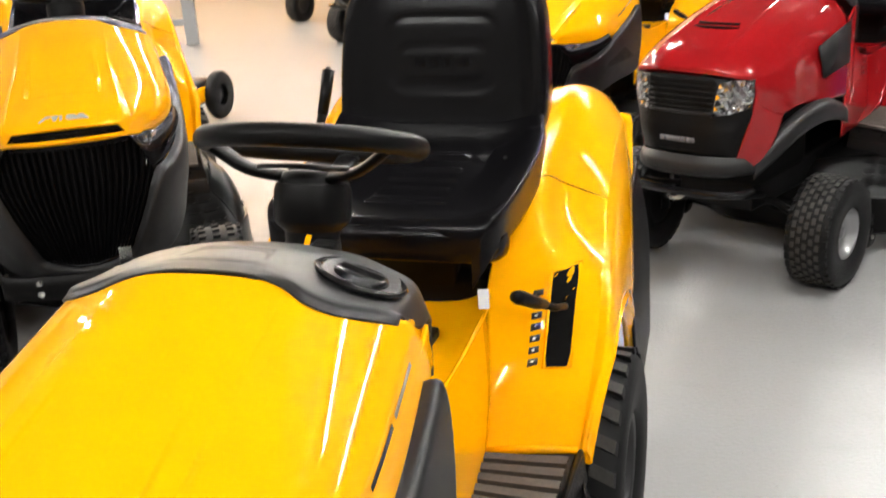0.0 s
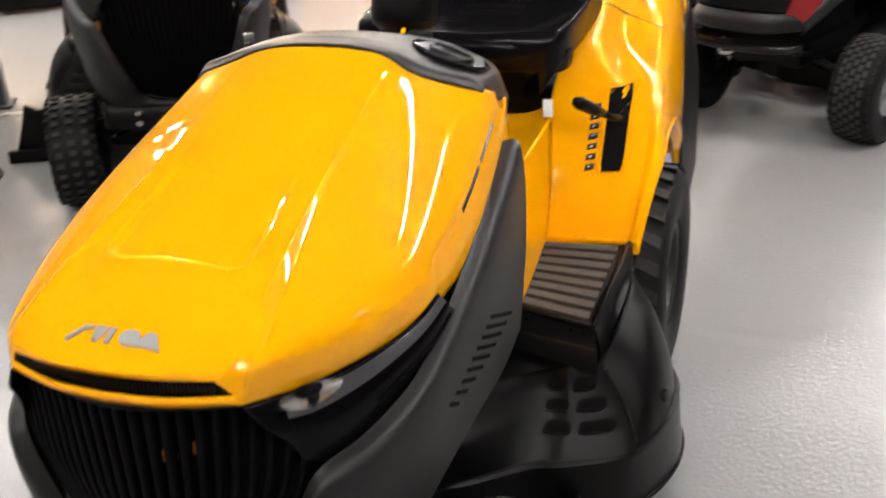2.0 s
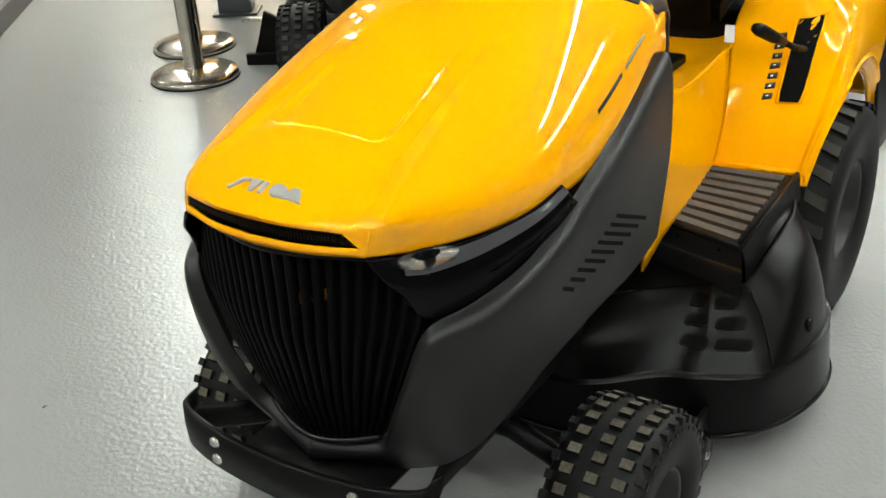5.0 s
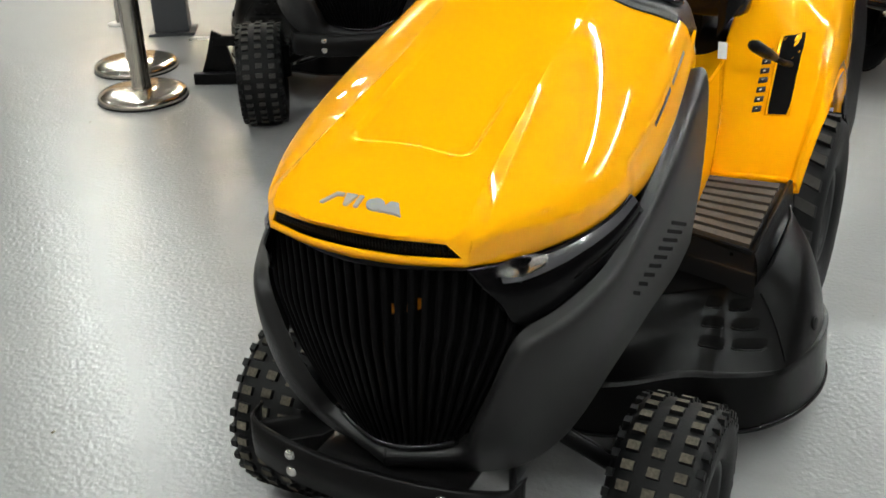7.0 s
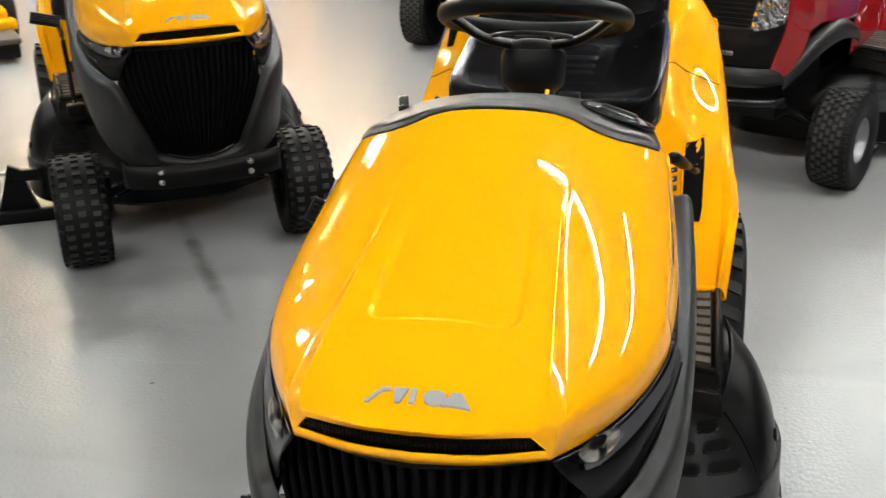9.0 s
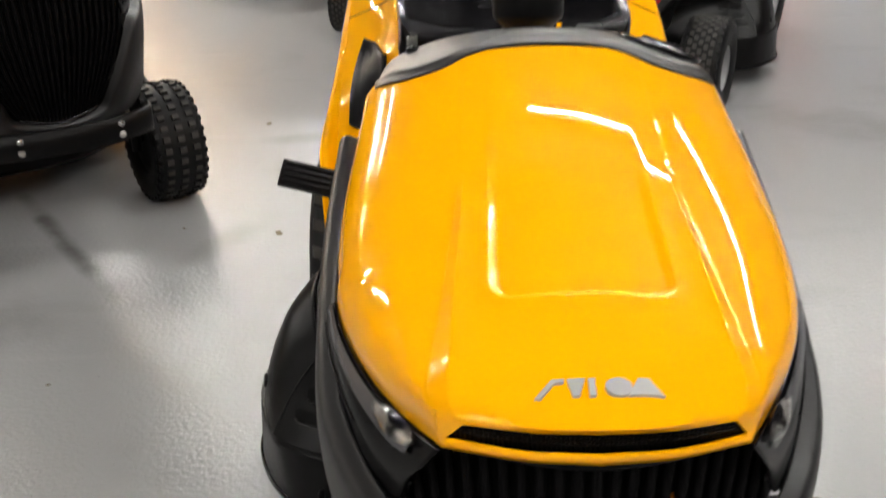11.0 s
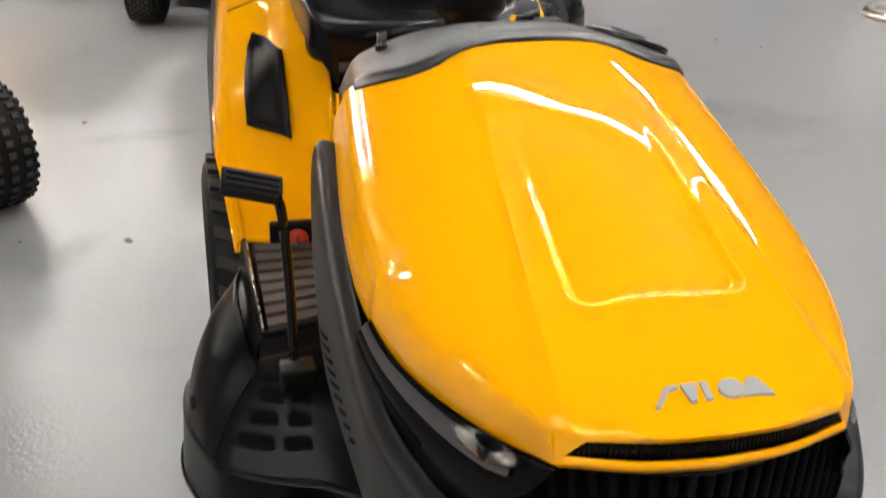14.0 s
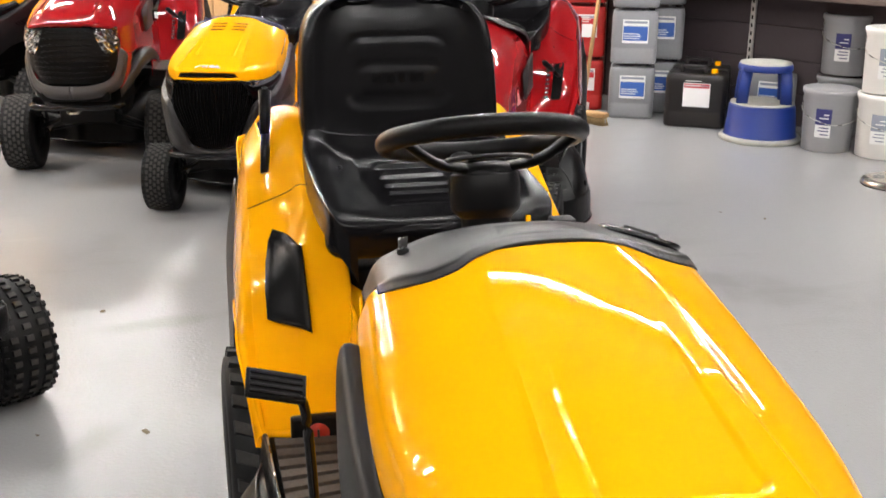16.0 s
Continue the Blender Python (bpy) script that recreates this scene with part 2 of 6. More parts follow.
def smooth(a, b, x):
    t = np.clip((x - a) / (b - a), 0, 1)
    return t * t * (3 - 2 * t)


CHEB = np.polynomial.chebyshev.chebval
ACROSS = np.array([0, .33, .55, .76, 1.0])


def hood_form(n=200):
    """Half of the hood, from the middle plane over the crease to the lower edge, as one fair surface; the nose keeps its own lines."""
    side = np.array(HOOD_SIDE)
    data = np.stack([np.array(HOOD_MID), np.array(HOOD_CREASE), side[:, 1], side[:, 2], side[:, 3]], 1)
    along = np.sqrt(np.clip((data[:, 1, 1] - .005) / .551, 0, 1))
    steps = np.eye(7)
    base = CHEB(2 * along - 1, steps)
    weight = np.array([.5, .5, 1, 3, 3, 3, 3, 3, 3, 3])
    us = cat(along[:, None], n)[:, 0]
    yy = cat(data[:, 1, 1][:, None], n)[:, 0]
    # columns: 48 over the top panel, 4 over the crease's facet, 40 down the flank
    facet = (.055 - .035 * smooth(.02, .30, yy))[:, None]
    v = np.concatenate([np.linspace(0, .325, 47)[None] + 0 * facet, np.full_like(facet, .3285), np.full_like(facet, .33), .33 + facet * np.array([[.15, .5, .85, 1.0]]),
                        .33 + facet + (1 - .33 - facet) * np.linspace(0, 1, 41)[None, 1:]], 1)
    g = np.zeros((n + 1, v.shape[1], 3))
    tu = CHEB(2 * us - 1, steps)
    for c in range(3):
        pw = (1, 3, 5) if c == 0 else (0, 2, 4, 6)
        a = np.array([[weight[i] * base[k, i] * ACROSS[j] ** p for k in range(7) for p in pw] for i in range(10) for j in range(5)])
        b = (weight[:, None] * data[..., c]).ravel()
        co = np.linalg.solve(a.T @ a + 1e-9 * np.eye(a.shape[1]), a.T @ b).reshape(7, len(pw))
        for q, p in enumerate(pw):
            g[..., c] += (tu.T @ co[:, q])[:, None] * v ** p
    # the nose keeps its own net of lines
    mid, cr, lines = cat(HOOD_MID, n), cat(HOOD_CREASE, n), cat(side, n)
    k = np.linspace(0, 3, 41)[None, :, None]
    w = [np.prod([(k - b) / (a - b) for b in range(4) if b != a], 0) for a in range(4)]
    net_side = sum(lines[:, a:a + 1] * w[a] for a in range(4))
    q = (v[0, :49] / .33)[None, :, None]
    top = mid[:, None] * (1 - q ** 2) + cr[:, None] * q ** 2
    top[..., 0] = cr[:, None, 0] * q[..., 0]
    f = np.array([.15, .5, .85])[None, :, None]
    nose = np.concatenate([top, cr[:, None] * (1 - f) + net_side[:, :1] * f, net_side], 1)
    own = (1 - smooth(36, 92, np.arange(n + 1.0)))[:, None, None]
    g = g * (1 - own) + nose * own
    free = smooth(2, 26, np.arange(n + 1.0))[1:-1, None, None]
    for _ in range(150):
        g[1:-1] += free * (.25 * (g[:-2] + g[2:]) - .5 * g[1:-1])
    flank = g[:, 52:]
    for _ in range(420):
        flank[1:-1] += free * (.25 * (flank[:-2] + flank[2:]) - .5 * flank[1:-1])
    x, y = g[..., 0], g[..., 1]
    # raised wedge along the crease, dying out towards the rear
    h = .0075 * (1 - smooth(.14, .38, y)) * (1 - .65 * own[..., 0]) * smooth(.0, .05, y)
    u = np.clip((v - .33) / facet, 0, 1)
    g[..., 2] += h * np.where(v <= .33, np.clip((v - .25) / .08, 0, 1) ** 2, 1 - u)
    # shallow scoop with rounded corners
    a, b, rad = .093 - .035 * (y - .12) - x, y - .119, .026
    d = np.where((a < rad) & (b < rad), rad - np.hypot(rad - a, rad - b), np.minimum(a, b))
    g[..., 2] -= .0078 * smooth(-.003, .010, d) * (1 - smooth(.15, .42, y)) * (v < .325)
    # the lower edge steps in above the side panel
    g[..., 0] -= .005 * smooth(.80, .86, v) * smooth(.262, .30, y)
    return g


HOOD_ALL = hood_form()
HOOD_GRID, HOOD_FLANK = HOOD_ALL[:, :49], HOOD_ALL[:, 52:]


def on_hood(x, y):
    """Height of the middle panel at a place."""
    g = HOOD_GRID
    col = int(np.argmin(np.abs(g[30, :, 0] - abs(x))))
    return float(np.interp(y, g[:, col, 1], g[:, col, 2]))


def yellow_hood(root):
    bm = bmesh.new()
    g = HOOD_GRID
    side = HOOD_FLANK
    n = 48
    lip = g[0]
    up = cat([(0, -.035, .731), (.06, -.030, .7305), (.123, -.012, .728)], n)
    lo = cat([(0, -.036, .709), (.07, -.028, .708), (.138, -.001, .7065)], n)
    bot = cat([(0, -.030, .694), (.07, -.022, .694), (.142, .0, .695)], n)
    rim = cat([(0, -.0375, .738), (.06, -.031, .7365), (.131, -.003, .7345)], n)
    low = (lo + bot) / 2 + np.array([0, -.002, 0])
    inner = np.array([lip[-1], rim[-1], up[-1], lo[-1], low[-1], bot[-1]])
    outer = side[0, ::8]
    end = HOOD_ALL[-1, 78:]
    tail = np.stack([end, end + np.array([-.006, .012, 0]), end + np.array([-.012, .045, -.004])], 0)
    for grid in (g, HOOD_ALL[:, 48:53], side, tail, np.stack([lip, rim, up], 0), np.stack([lo, low, bot], 0), np.stack([inner * (1 - f) + outer * f for f in (0, .14, .5, .86, 1)], 0)):
        sheet(grid, bm=bm)
    weld(bm)
    both(bm)
    hood = part("hood", bm, YELLOW, root, "glossy yellow engine hood with a shallow scoop", out=(0, .35, .55))
    crisp(hood, 58)
    thick(hood, 0.004)
    # dark sheet for the shade inside the slit, with the mesh before it
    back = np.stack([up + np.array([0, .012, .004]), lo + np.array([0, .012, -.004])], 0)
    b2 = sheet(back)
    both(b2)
    grid = part("slit_grille", b2, DARK, hood, "black perforated air slit backed by a dark shade sheet")
    b3 = bmesh.new()
    for k in range(-30, 31):
        x = k * 0.0043
        if abs(x) > .130:
            continue
        yy = -.027 + .027 * (x / .135) ** 2
        box(x - .0011, x + .0011, yy, yy + .006, .708, .729, bm=b3)
    for z in (.714, .719, .724):
        tube([(x, -.026 + .027 * (x / .135) ** 2, z) for x in np.linspace(-.125, .125, 20)], .0011, 5, b3)
    part("slit_mesh", b3, BLACK, hood)
    # badge: five plain raised silver shapes where the maker's mark stands
    for outline in ([(-.058, -.004), (-.053, -.005), (-.040, .010), (-.031, .011), (-.031, .014), (-.042, .014)],
                    [(-.028, .014), (-.012, .014), (-.018, -.004), (-.024, -.004)],
                    [(-.009, -.004), (-.003, -.004), (-.003, .014), (-.009, .014)],
                    [(.018 + .0125 * math.cos(k * .524), .005 + .0095 * math.sin(k * .524)) for k in range(12)],
                    [(.026, -.004), (.033, -.003), (.049, -.003), (.058, -.004), (.046, .014), (.036, .014)]):
        b = bmesh.new()
        lo, hi = ([b.verts.new((x, y, on_hood(x, y) + up)) for x, y in outline] for up in (-.002, .0030))
        b.faces.new(hi)
        for k in range(len(outline)):
            b.faces.new((lo[k], lo[(k + 1) % len(outline)], hi[(k + 1) % len(outline)], hi[k]))
        bmesh.ops.triangulate(b, faces=[f for f in b.faces if len(f.verts) > 4])
        part("badge_shape", b, LOGO, hood, smooth=False)
    # side lettering as bars
    for sgn in (1,):
        def lay(u, v):
            j = 31 + (0.0 - v) * 220
            i = 153 + u * 760
            p = side[min(int(i), 200), max(0, min(int(round(j)), 40))]
            return Vector((sgn * (p[0] + .0014), p[1], p[2] + .0004))
        bars([(0.0, .026)], lay, INK, hood, "lettering", h=.006, lift=.0008)
        bars([(.030, .050)], lay, GREYINK, hood, "lettering", h=.004, lift=.0008)
    return hood


def grille_point(u, v, out=0.0):
    """A place on the grille: u from -1 to 1 across, v from 0 (top) to 1."""
    w = np.interp(v, [0, .33, .62, .85, 1], [.196, .184, .151, .12, .094])
    yc = np.interp(v, [0, .4, .75, 1], [-.022, -.020, .004, .030])
    ye = np.interp(v, [0, .33, .62, 1], [.066, .046, .042, .062])
    zt = .691 - .010 * abs(u) ** 2
    zb = .366 + .014 * abs(u) ** 2
    return Vector((u * w, yc + (ye - yc) * abs(u) ** 1.7 + out, zt + (zb - zt) * v))


def yellow_grille(root, guard):
    # dark backing sheet gives the shade behind the slats as colour
    g = np.array([[grille_point(u * np.interp(v, [0, .28, .42], [.90, .94, 1.10]), v, .016) for u in np.linspace(-1, 1, 45)] for v in np.linspace(0, 1, 30)])
    gr = part("grille", sheet(g), DARK, root, "black grille of vertical slats", out=(0, .4, .5))
    thick(gr, .003)
    vs = np.linspace(0.02, 0.985, 18)
    for k in range(23):
        u = -0.965 + 1.93 * k / 22
        bm = bmesh.new()
        rows = []
        for v in vs:
            p = grille_point(u, v)
            d = 0.0050 * np.interp(v, [0, .7, 1], [1.0, .80, .66])
            rows.append([p + Vector((-d, .013, 0)), p + Vector((-d, .004, 0)), p + Vector((-d * .55, .0006, 0)), p + Vector((d * .55, .0006, 0)), p + Vector((d, .004, 0)), p + Vector((d, .013, 0))])
        sheet(np.array([[tuple(q) for q in r] for r in rows]), bm=bm)
        part("slat", bm, SLAT, gr)
    # upper and lower frame of the grille
    rim = tube([grille_point(u, 0.995, -.002) for u in np.linspace(-1, 1, 24)], .006, 8)
    part("grille_frame", rim, GLOSS, gr)
    part("grille_frame", tube([grille_point(u, 0.012, .006) for u in np.linspace(-.7, .7, 24)], .008, 8), BLACK, gr)
    b = bmesh.new()
    for k in range(4 * guard):
        p = grille_point(.19 + .066 * k, .235 - .012 * k, .0150)
        prism([(p.x - .0055, p.z - .011), (p.x + .0055, p.z - .006), (p.x + .004, p.z + .008), (p.x - .003, p.z + .006)], p.y - .0015, p.y, "y", b)
    if guard:
        part("belt_guard", b, ORANGE, gr, "orange belt guard behind the slats")
    return gr


PANEL_T = [(.240, .584, .781), (.261, .45, .734), (.266, .330, .690), (.257, .2, .634), (.226, .11, .604), (.190, .046, .584), (.156, .036, .50), (.125, .043, .43), (.096, .056, .380), (0, .022, .366)]
PANEL_R = [(.277, .586, .776), (.287, .452, .717), (.288, .336, .672), (.279, .198, .619), (.249, .102, .589), (.210, .036, .567), (.173, .024, .494), (.137, .032, .419), (.100, .045, .367), (0, .014, .354)]
PANEL_M = [(.282, .588, .64), (.289, .455, .60), (.290, .34, .57), (.279, .2, .545), (.250, .112, .515), (.217, .057, .478), (.178, .042, .42), (.138, .046, .378), (.094, .048, .350), (0, .018, .338)]
PANEL_B = [(.277, .562, .497), (.278, .47, .482), (.274, .355, .476), (.264, .215, .455), (.248, .145, .420), (.222, .108, .383), (.184, .086, .352), (.138, .074, .333), (.084, .066, .322), (0, .05, .316)]


def yellow_panels(root):
    """Grey side panel that sweeps from under the dash round the grille, one mesh for each half."""
    g = net([PANEL_T, PANEL_R, PANEL_M, PANEL_B], 150, 300)

    flat = g[:, :150].reshape(-1, 3)
    for s in (1, -1):
        h = g.copy()
        h[..., 0] *= s
        p = part("side_panel", sheet(h), PANEL, root, "matt dark grey side panel with a row of air slots", out=(0, .4, .5))
        thick(p, .004, -1)
        # air slots: dark strips laid on the panel for the shade inside
        for k in range(9):
            a, b = np.array([.368 - .018 * k, .622 - .0055 * k]), np.array([.495 - .030 * k, .561])
            n = np.array([-(b - a)[1], (b - a)[0]]) / np.linalg.norm(b - a) * .0029
            rows = []
            for f in np.linspace(.02, .98, 9):
                c = a + (b - a) * f
                x = flat[np.argmin(((flat[:, 1:] - c) ** 2).sum(1)), 0] + .0007
                rows.append([(s * x, *(c + n)), (s * x, *(c - n))])
            part("air_slot", sheet(np.array(rows)), DARK, p, smooth=False)
    part("seam", tube([(0, .0135, .353), (0, .016, .338), (0, .03, .325)], .0022, 6), BLACK, root)


def yellow_lamps(root):
    flank = HOOD_FLANK
    rows = [int(np.argmin(np.abs(flank[:, -1, 1] - y))) for y in (.001, .047, .078, .122, .165, .205, .240, .272)]
    top = [flank[i, int(round(40 - c))] + np.array([.0028, -.002, -.0015]) for i, c in zip(rows, (0, 0, 0, .5, 1.2, 2, 3, 4))]
    edge = cat(top, 60)
    low = cat([(.174, .036, .630), (.187, .046, .602), (.206, .076, .594), (.228, .118, .607), (.247, .170, .620), (.259, .215, .632), (.268, .258, .646), (.274, .300, .664)], 60)
    for s in (1, -1):
        mid = (edge + low) / 2 + np.array([.005, -.007, 0])
        g = net([edge, mid, low], 24, 60)
        g[..., 0] *= s
        lamp = part("headlamp", sheet(g), LAMPBLACK, root, "gloss black headlamp housing", out=(0, .3, .6))
        thick(lamp, .004)

        def strip(a, b, k0, k1, out):
            """A band of the housing between two fractions of its height."""
            rows = []
            for f in (a, (a + b) / 2, b):
                r = edge[k0:k1 + 1] * (1 - f) + low[k0:k1 + 1] * f + np.array([.005, -.007, 0]) * (1 - (2 * f - 1) ** 2) + np.array([out, -out * .7, 0])
                rows.append(r)
            h = net(rows, 10, k1 - k0)
            h[..., 0] *= s
            return h
        part("lens_cover", sheet(strip(.03, .26, 22, 60, .0024)), COVER, lamp, "smoked headlamp cover")
        part("lens_cover", sheet(strip(.17, .26, 7, 22, .0024)), COVER, lamp, "smoked headlamp cover")
        # clear bulb chamber at the front end of the cover
        def disc(grid, hollow):
            """A round patch cut out of a band, dished by hollow."""
            n, m = grid.shape[0] - 1, grid.shape[1] - 1
            rows = []
            for r in np.linspace(0, 1, 7):
                row = []
                for t in np.linspace(0, 2 * math.pi, 28, endpoint=False):
                    a, b = (.5 + .5 * r * math.sin(t)) * n, (.5 + .5 * r * math.cos(t)) * m
                    i, j = min(int(a), n - 1), min(int(b), m - 1)
                    p = grid[i, j] + (grid[i + 1, j] - grid[i, j]) * (a - i) + (grid[i, j + 1] - grid[i, j]) * (b - j)
                    row.append(p + np.array([-s, .8, 0]) * hollow * (1 - r * r))
                rows.append(row)
            return weld(sheet(np.array(rows), closed=True))
        part("reflector", disc(strip(-.07, .18, 6, 23, .004), .006), REFLECT, lamp, "bright headlamp reflector")
        part("lens", disc(strip(-.08, .20, 5, 24, .0050), -.005), LENS, lamp, "clear lamp lens").visible_shadow = False
        # sunk channel between lens and lower edge
        part("cover_groove", tube([(s * (p[0] + .0035), p[1] - .0035, p[2]) for p in edge[30:58] * .40 + low[30:58] * .60], .0028, 6), DARK, lamp)
        part("cover_lip", tube([(s * (p[0] + .0045), p[1] - .0042, p[2]) for p in edge[29:59] * .33 + low[29:59] * .67], .0022, 6), LAMPBLACK, lamp)


def wheel_mesh(r, w, rim_r, rim_mat, root, at, side, lugs, loose=False):
    """Tyre, tread, rim and hub; axle along x, outer face towards side."""
    x, y, z = at
    h = w / 2
    m = pose(x, y, z, 0, 90 * side, 0)
    prof = [(rim_r * .98, -h * .78), (rim_r * 1.05, -h * .93), (r * .80, -h), (r * .91, -h * .95), (r * .965, -h * .80), (r * .985, -h * .45), (r * .99, 0),
            (r * .985, h * .45), (r * .965, h * .80), (r * .91, h * .95), (r * .80, h), (rim_r * 1.05, h * .93), (rim_r * .98, h * .78)]
    wh = new("wheel")
    wh.parent = root
    wh.empty_display_size = .05
    part("tyre", turned(prof, 64, m), RUBBER, wh, "black knobbly rubber tyre")
    base, cap = bmesh.new(), bmesh.new()
    blocks = []

    def lug(a, t, da, dt, hgt, skew=0.0):
        def at_(aa, tt, rr):
            return m @ Vector((rr * math.cos(aa), rr * math.sin(aa), tt))
        rad = r * np.interp(abs(t) / h, [0, .5, .8, .95], [.99, .985, .962, .915])
        quad = []
        for ia, it in ((-1, -1), (1, -1), (1, 1), (-1, 1)):
            quad.append((a + ia * da + it * skew, t + it * dt))
        top = [(a + (aa - a) * .9, t + (tt - t) * .88) for aa, tt in quad]
        if loose:
            blocks.append(([at_(aa, tt, rad - .003) for aa, tt in quad] + [at_(aa, tt, rad + hgt) for aa, tt in top], abs(t) < .8 * h))
            return
        lo = [base.verts.new(at_(aa, tt, rad - .003)) for aa, tt in quad]
        hi = [base.verts.new(at_(aa, tt, rad + hgt)) for aa, tt in top]
        for k in range(4):
            base.faces.new((lo[k], lo[(k + 1) % 4], hi[(k + 1) % 4], hi[k]))
        face = cap if abs(t) < .8 * h else base
        face.faces.new([face.verts.new(at_(aa, tt, rad + hgt)) for aa, tt in top])
    lugs(lug, r, h)
    if loose:
        for vs, dusty in blocks:
            me = bpy.data.meshes.new("tread_block")
            me.from_pydata([tuple(v) for v in vs], [], [(0, 1, 5, 4), (1, 2, 6, 5), (2, 3, 7, 6), (3, 0, 4, 7), (4, 5, 6, 7)])
            link("tread_block", me, RUBBER, wh, smooth=False)
            me.materials.append(RUBBER if not dusty else DUST if lugs is block_lugs else WORN)
            me.polygons[4].material_index = 1
        base.free()
        cap.free()
    else:
        part("tread", base, RUBBER, wh, smooth=False)
        part("tread_face", cap, WORN, wh, "worn tread blocks", smooth=False)
    rp = [(rim_r, h * .80), (rim_r * .97, h * .86), (rim_r * .90, h * .80), (rim_r * .86, h * .45), (rim_r * .55, h * .36), (rim_r * .42, h * .45), (rim_r * .24, h * .47), (rim_r * .22, h * .62), (0, h * .64)]
    part("rim", turned(rp, 40, m), rim_mat, wh, "steel wheel rim")
    part("rim_back", turned([(rim_r, -h * .8), (rim_r * .9, -h * .6), (.03, -h * .5), (0, -h * .5)], 24, m), RIMBLACK, wh)
    return wh


def block_lugs(lug, r, h):
    n = 33
    for k in range(n):
        a = 2 * math.pi * k / n
        for t in (-.54, 0, .54):
            lug(a + (.02 if t == 0 else 0), t * h, .049, h * .145, .007)
        for t in (-.87, .87):
            lug(a + math.pi / n, t * h, .044, h * .085, .008)
            lug(a + math.pi / n, t * 1.09 * h, .040, h * .035, -.012)


def bar_lugs(lug, r, h):
    n = 26
    for k in range(n):
        a = 2 * math.pi * k / n
        for s in (-1, 1):
            lug(a + (math.pi / n if s > 0 else 0), s * h * .66, .055, h * .24, .008, s * .04)
        lug(a + math.pi / n / 2, 0, .045, h * .16, .006)


def turf_lugs(lug, r, h):
    n = 34
    for k in range(n):
        a = 2 * math.pi * k / n
        for i, t in enumerate((-.80, -.52, -.26, 0, .26, .52, .80)):
            lug(a + (math.pi / n if i % 2 else 0), t * h, .062, h * .105, .004)


DECK_RIM = [(0, .548, .072), (.14, .556, .072), (.250, .622, .072), (.32, .645, .072), (.395, .692, .072), (.450, .770, .072), (.480, .880, .072), (.466, .990, .072), (.40, 1.06, .072), (.20, 1.09, .072), (0, 1.09, .072)]
DECK_LEDGE = [(0, .553, .172), (.14, .561, .174), (.262, .632, .186), (.32, .650, .190), (.395, .688, .190), (.438, .738, .190), (.472, .860, .190), (.460, .975, .190), (.39, 1.05, .190), (.20, 1.08, .190), (0, 1.08, .190)]
DECK_FRONT = [  # from the ledge up to the top, middle plane to the corner's crease
    [(0, .560, .180), (.14, .568, .182), (.260, .645, .193), (.32, .662, .196), (.37, .683, .196), (.410, .706, .196), (.432, .728, .196)],
    [(0, .565, .215), (.14, .573, .215), (.262, .675, .225), (.32, .692, .226), (.36, .708, .226), (.395, .727, .226), (.416, .746, .226)],
    [(0, .575, .250), (.14, .590, .250), (.264, .705, .256), (.315, .722, .256), (.35, .737, .256), (.380, .752, .256), (.398, .766, .256)],
    [(0, .590, .275), (.14, .630, .280), (.262, .738, .288), (.31, .752, .288), (.335, .764, .288), (.358, .778, .288), (.372, .788, .288)],
    [(0, .620, .292), (.14, .672, .300), (.258, .770, .311), (.30, .778, .312), (.320, .785, .313), (.335, .793, .313), (.346, .802, .312)],
]
DECK_CORNER = [  # from the crease round to the back
    [(.432, .728, .196), (.452, .790, .196), (.464, .862, .196), (.456, .960, .196), (.40, 1.045, .196)],
    [(.416, .746, .226), (.443, .800, .236), (.456, .872, .240), (.447, .965, .240), (.39, 1.045, .240)],
    [(.398, .766, .256), (.428, .815, .275), (.441, .885, .284), (.432, .972, .284), (.38, 1.046, .284)],
    [(.372, .788, .288), (.402, .832, .312), (.415, .900, .330), (.408, .985, .330), (.37, 1.048, .330)],
    [(.346, .802, .312), (.362, .845, .340), (.370, .915, .366), (.368, .995, .374), (.355, 1.055, .374)],
]


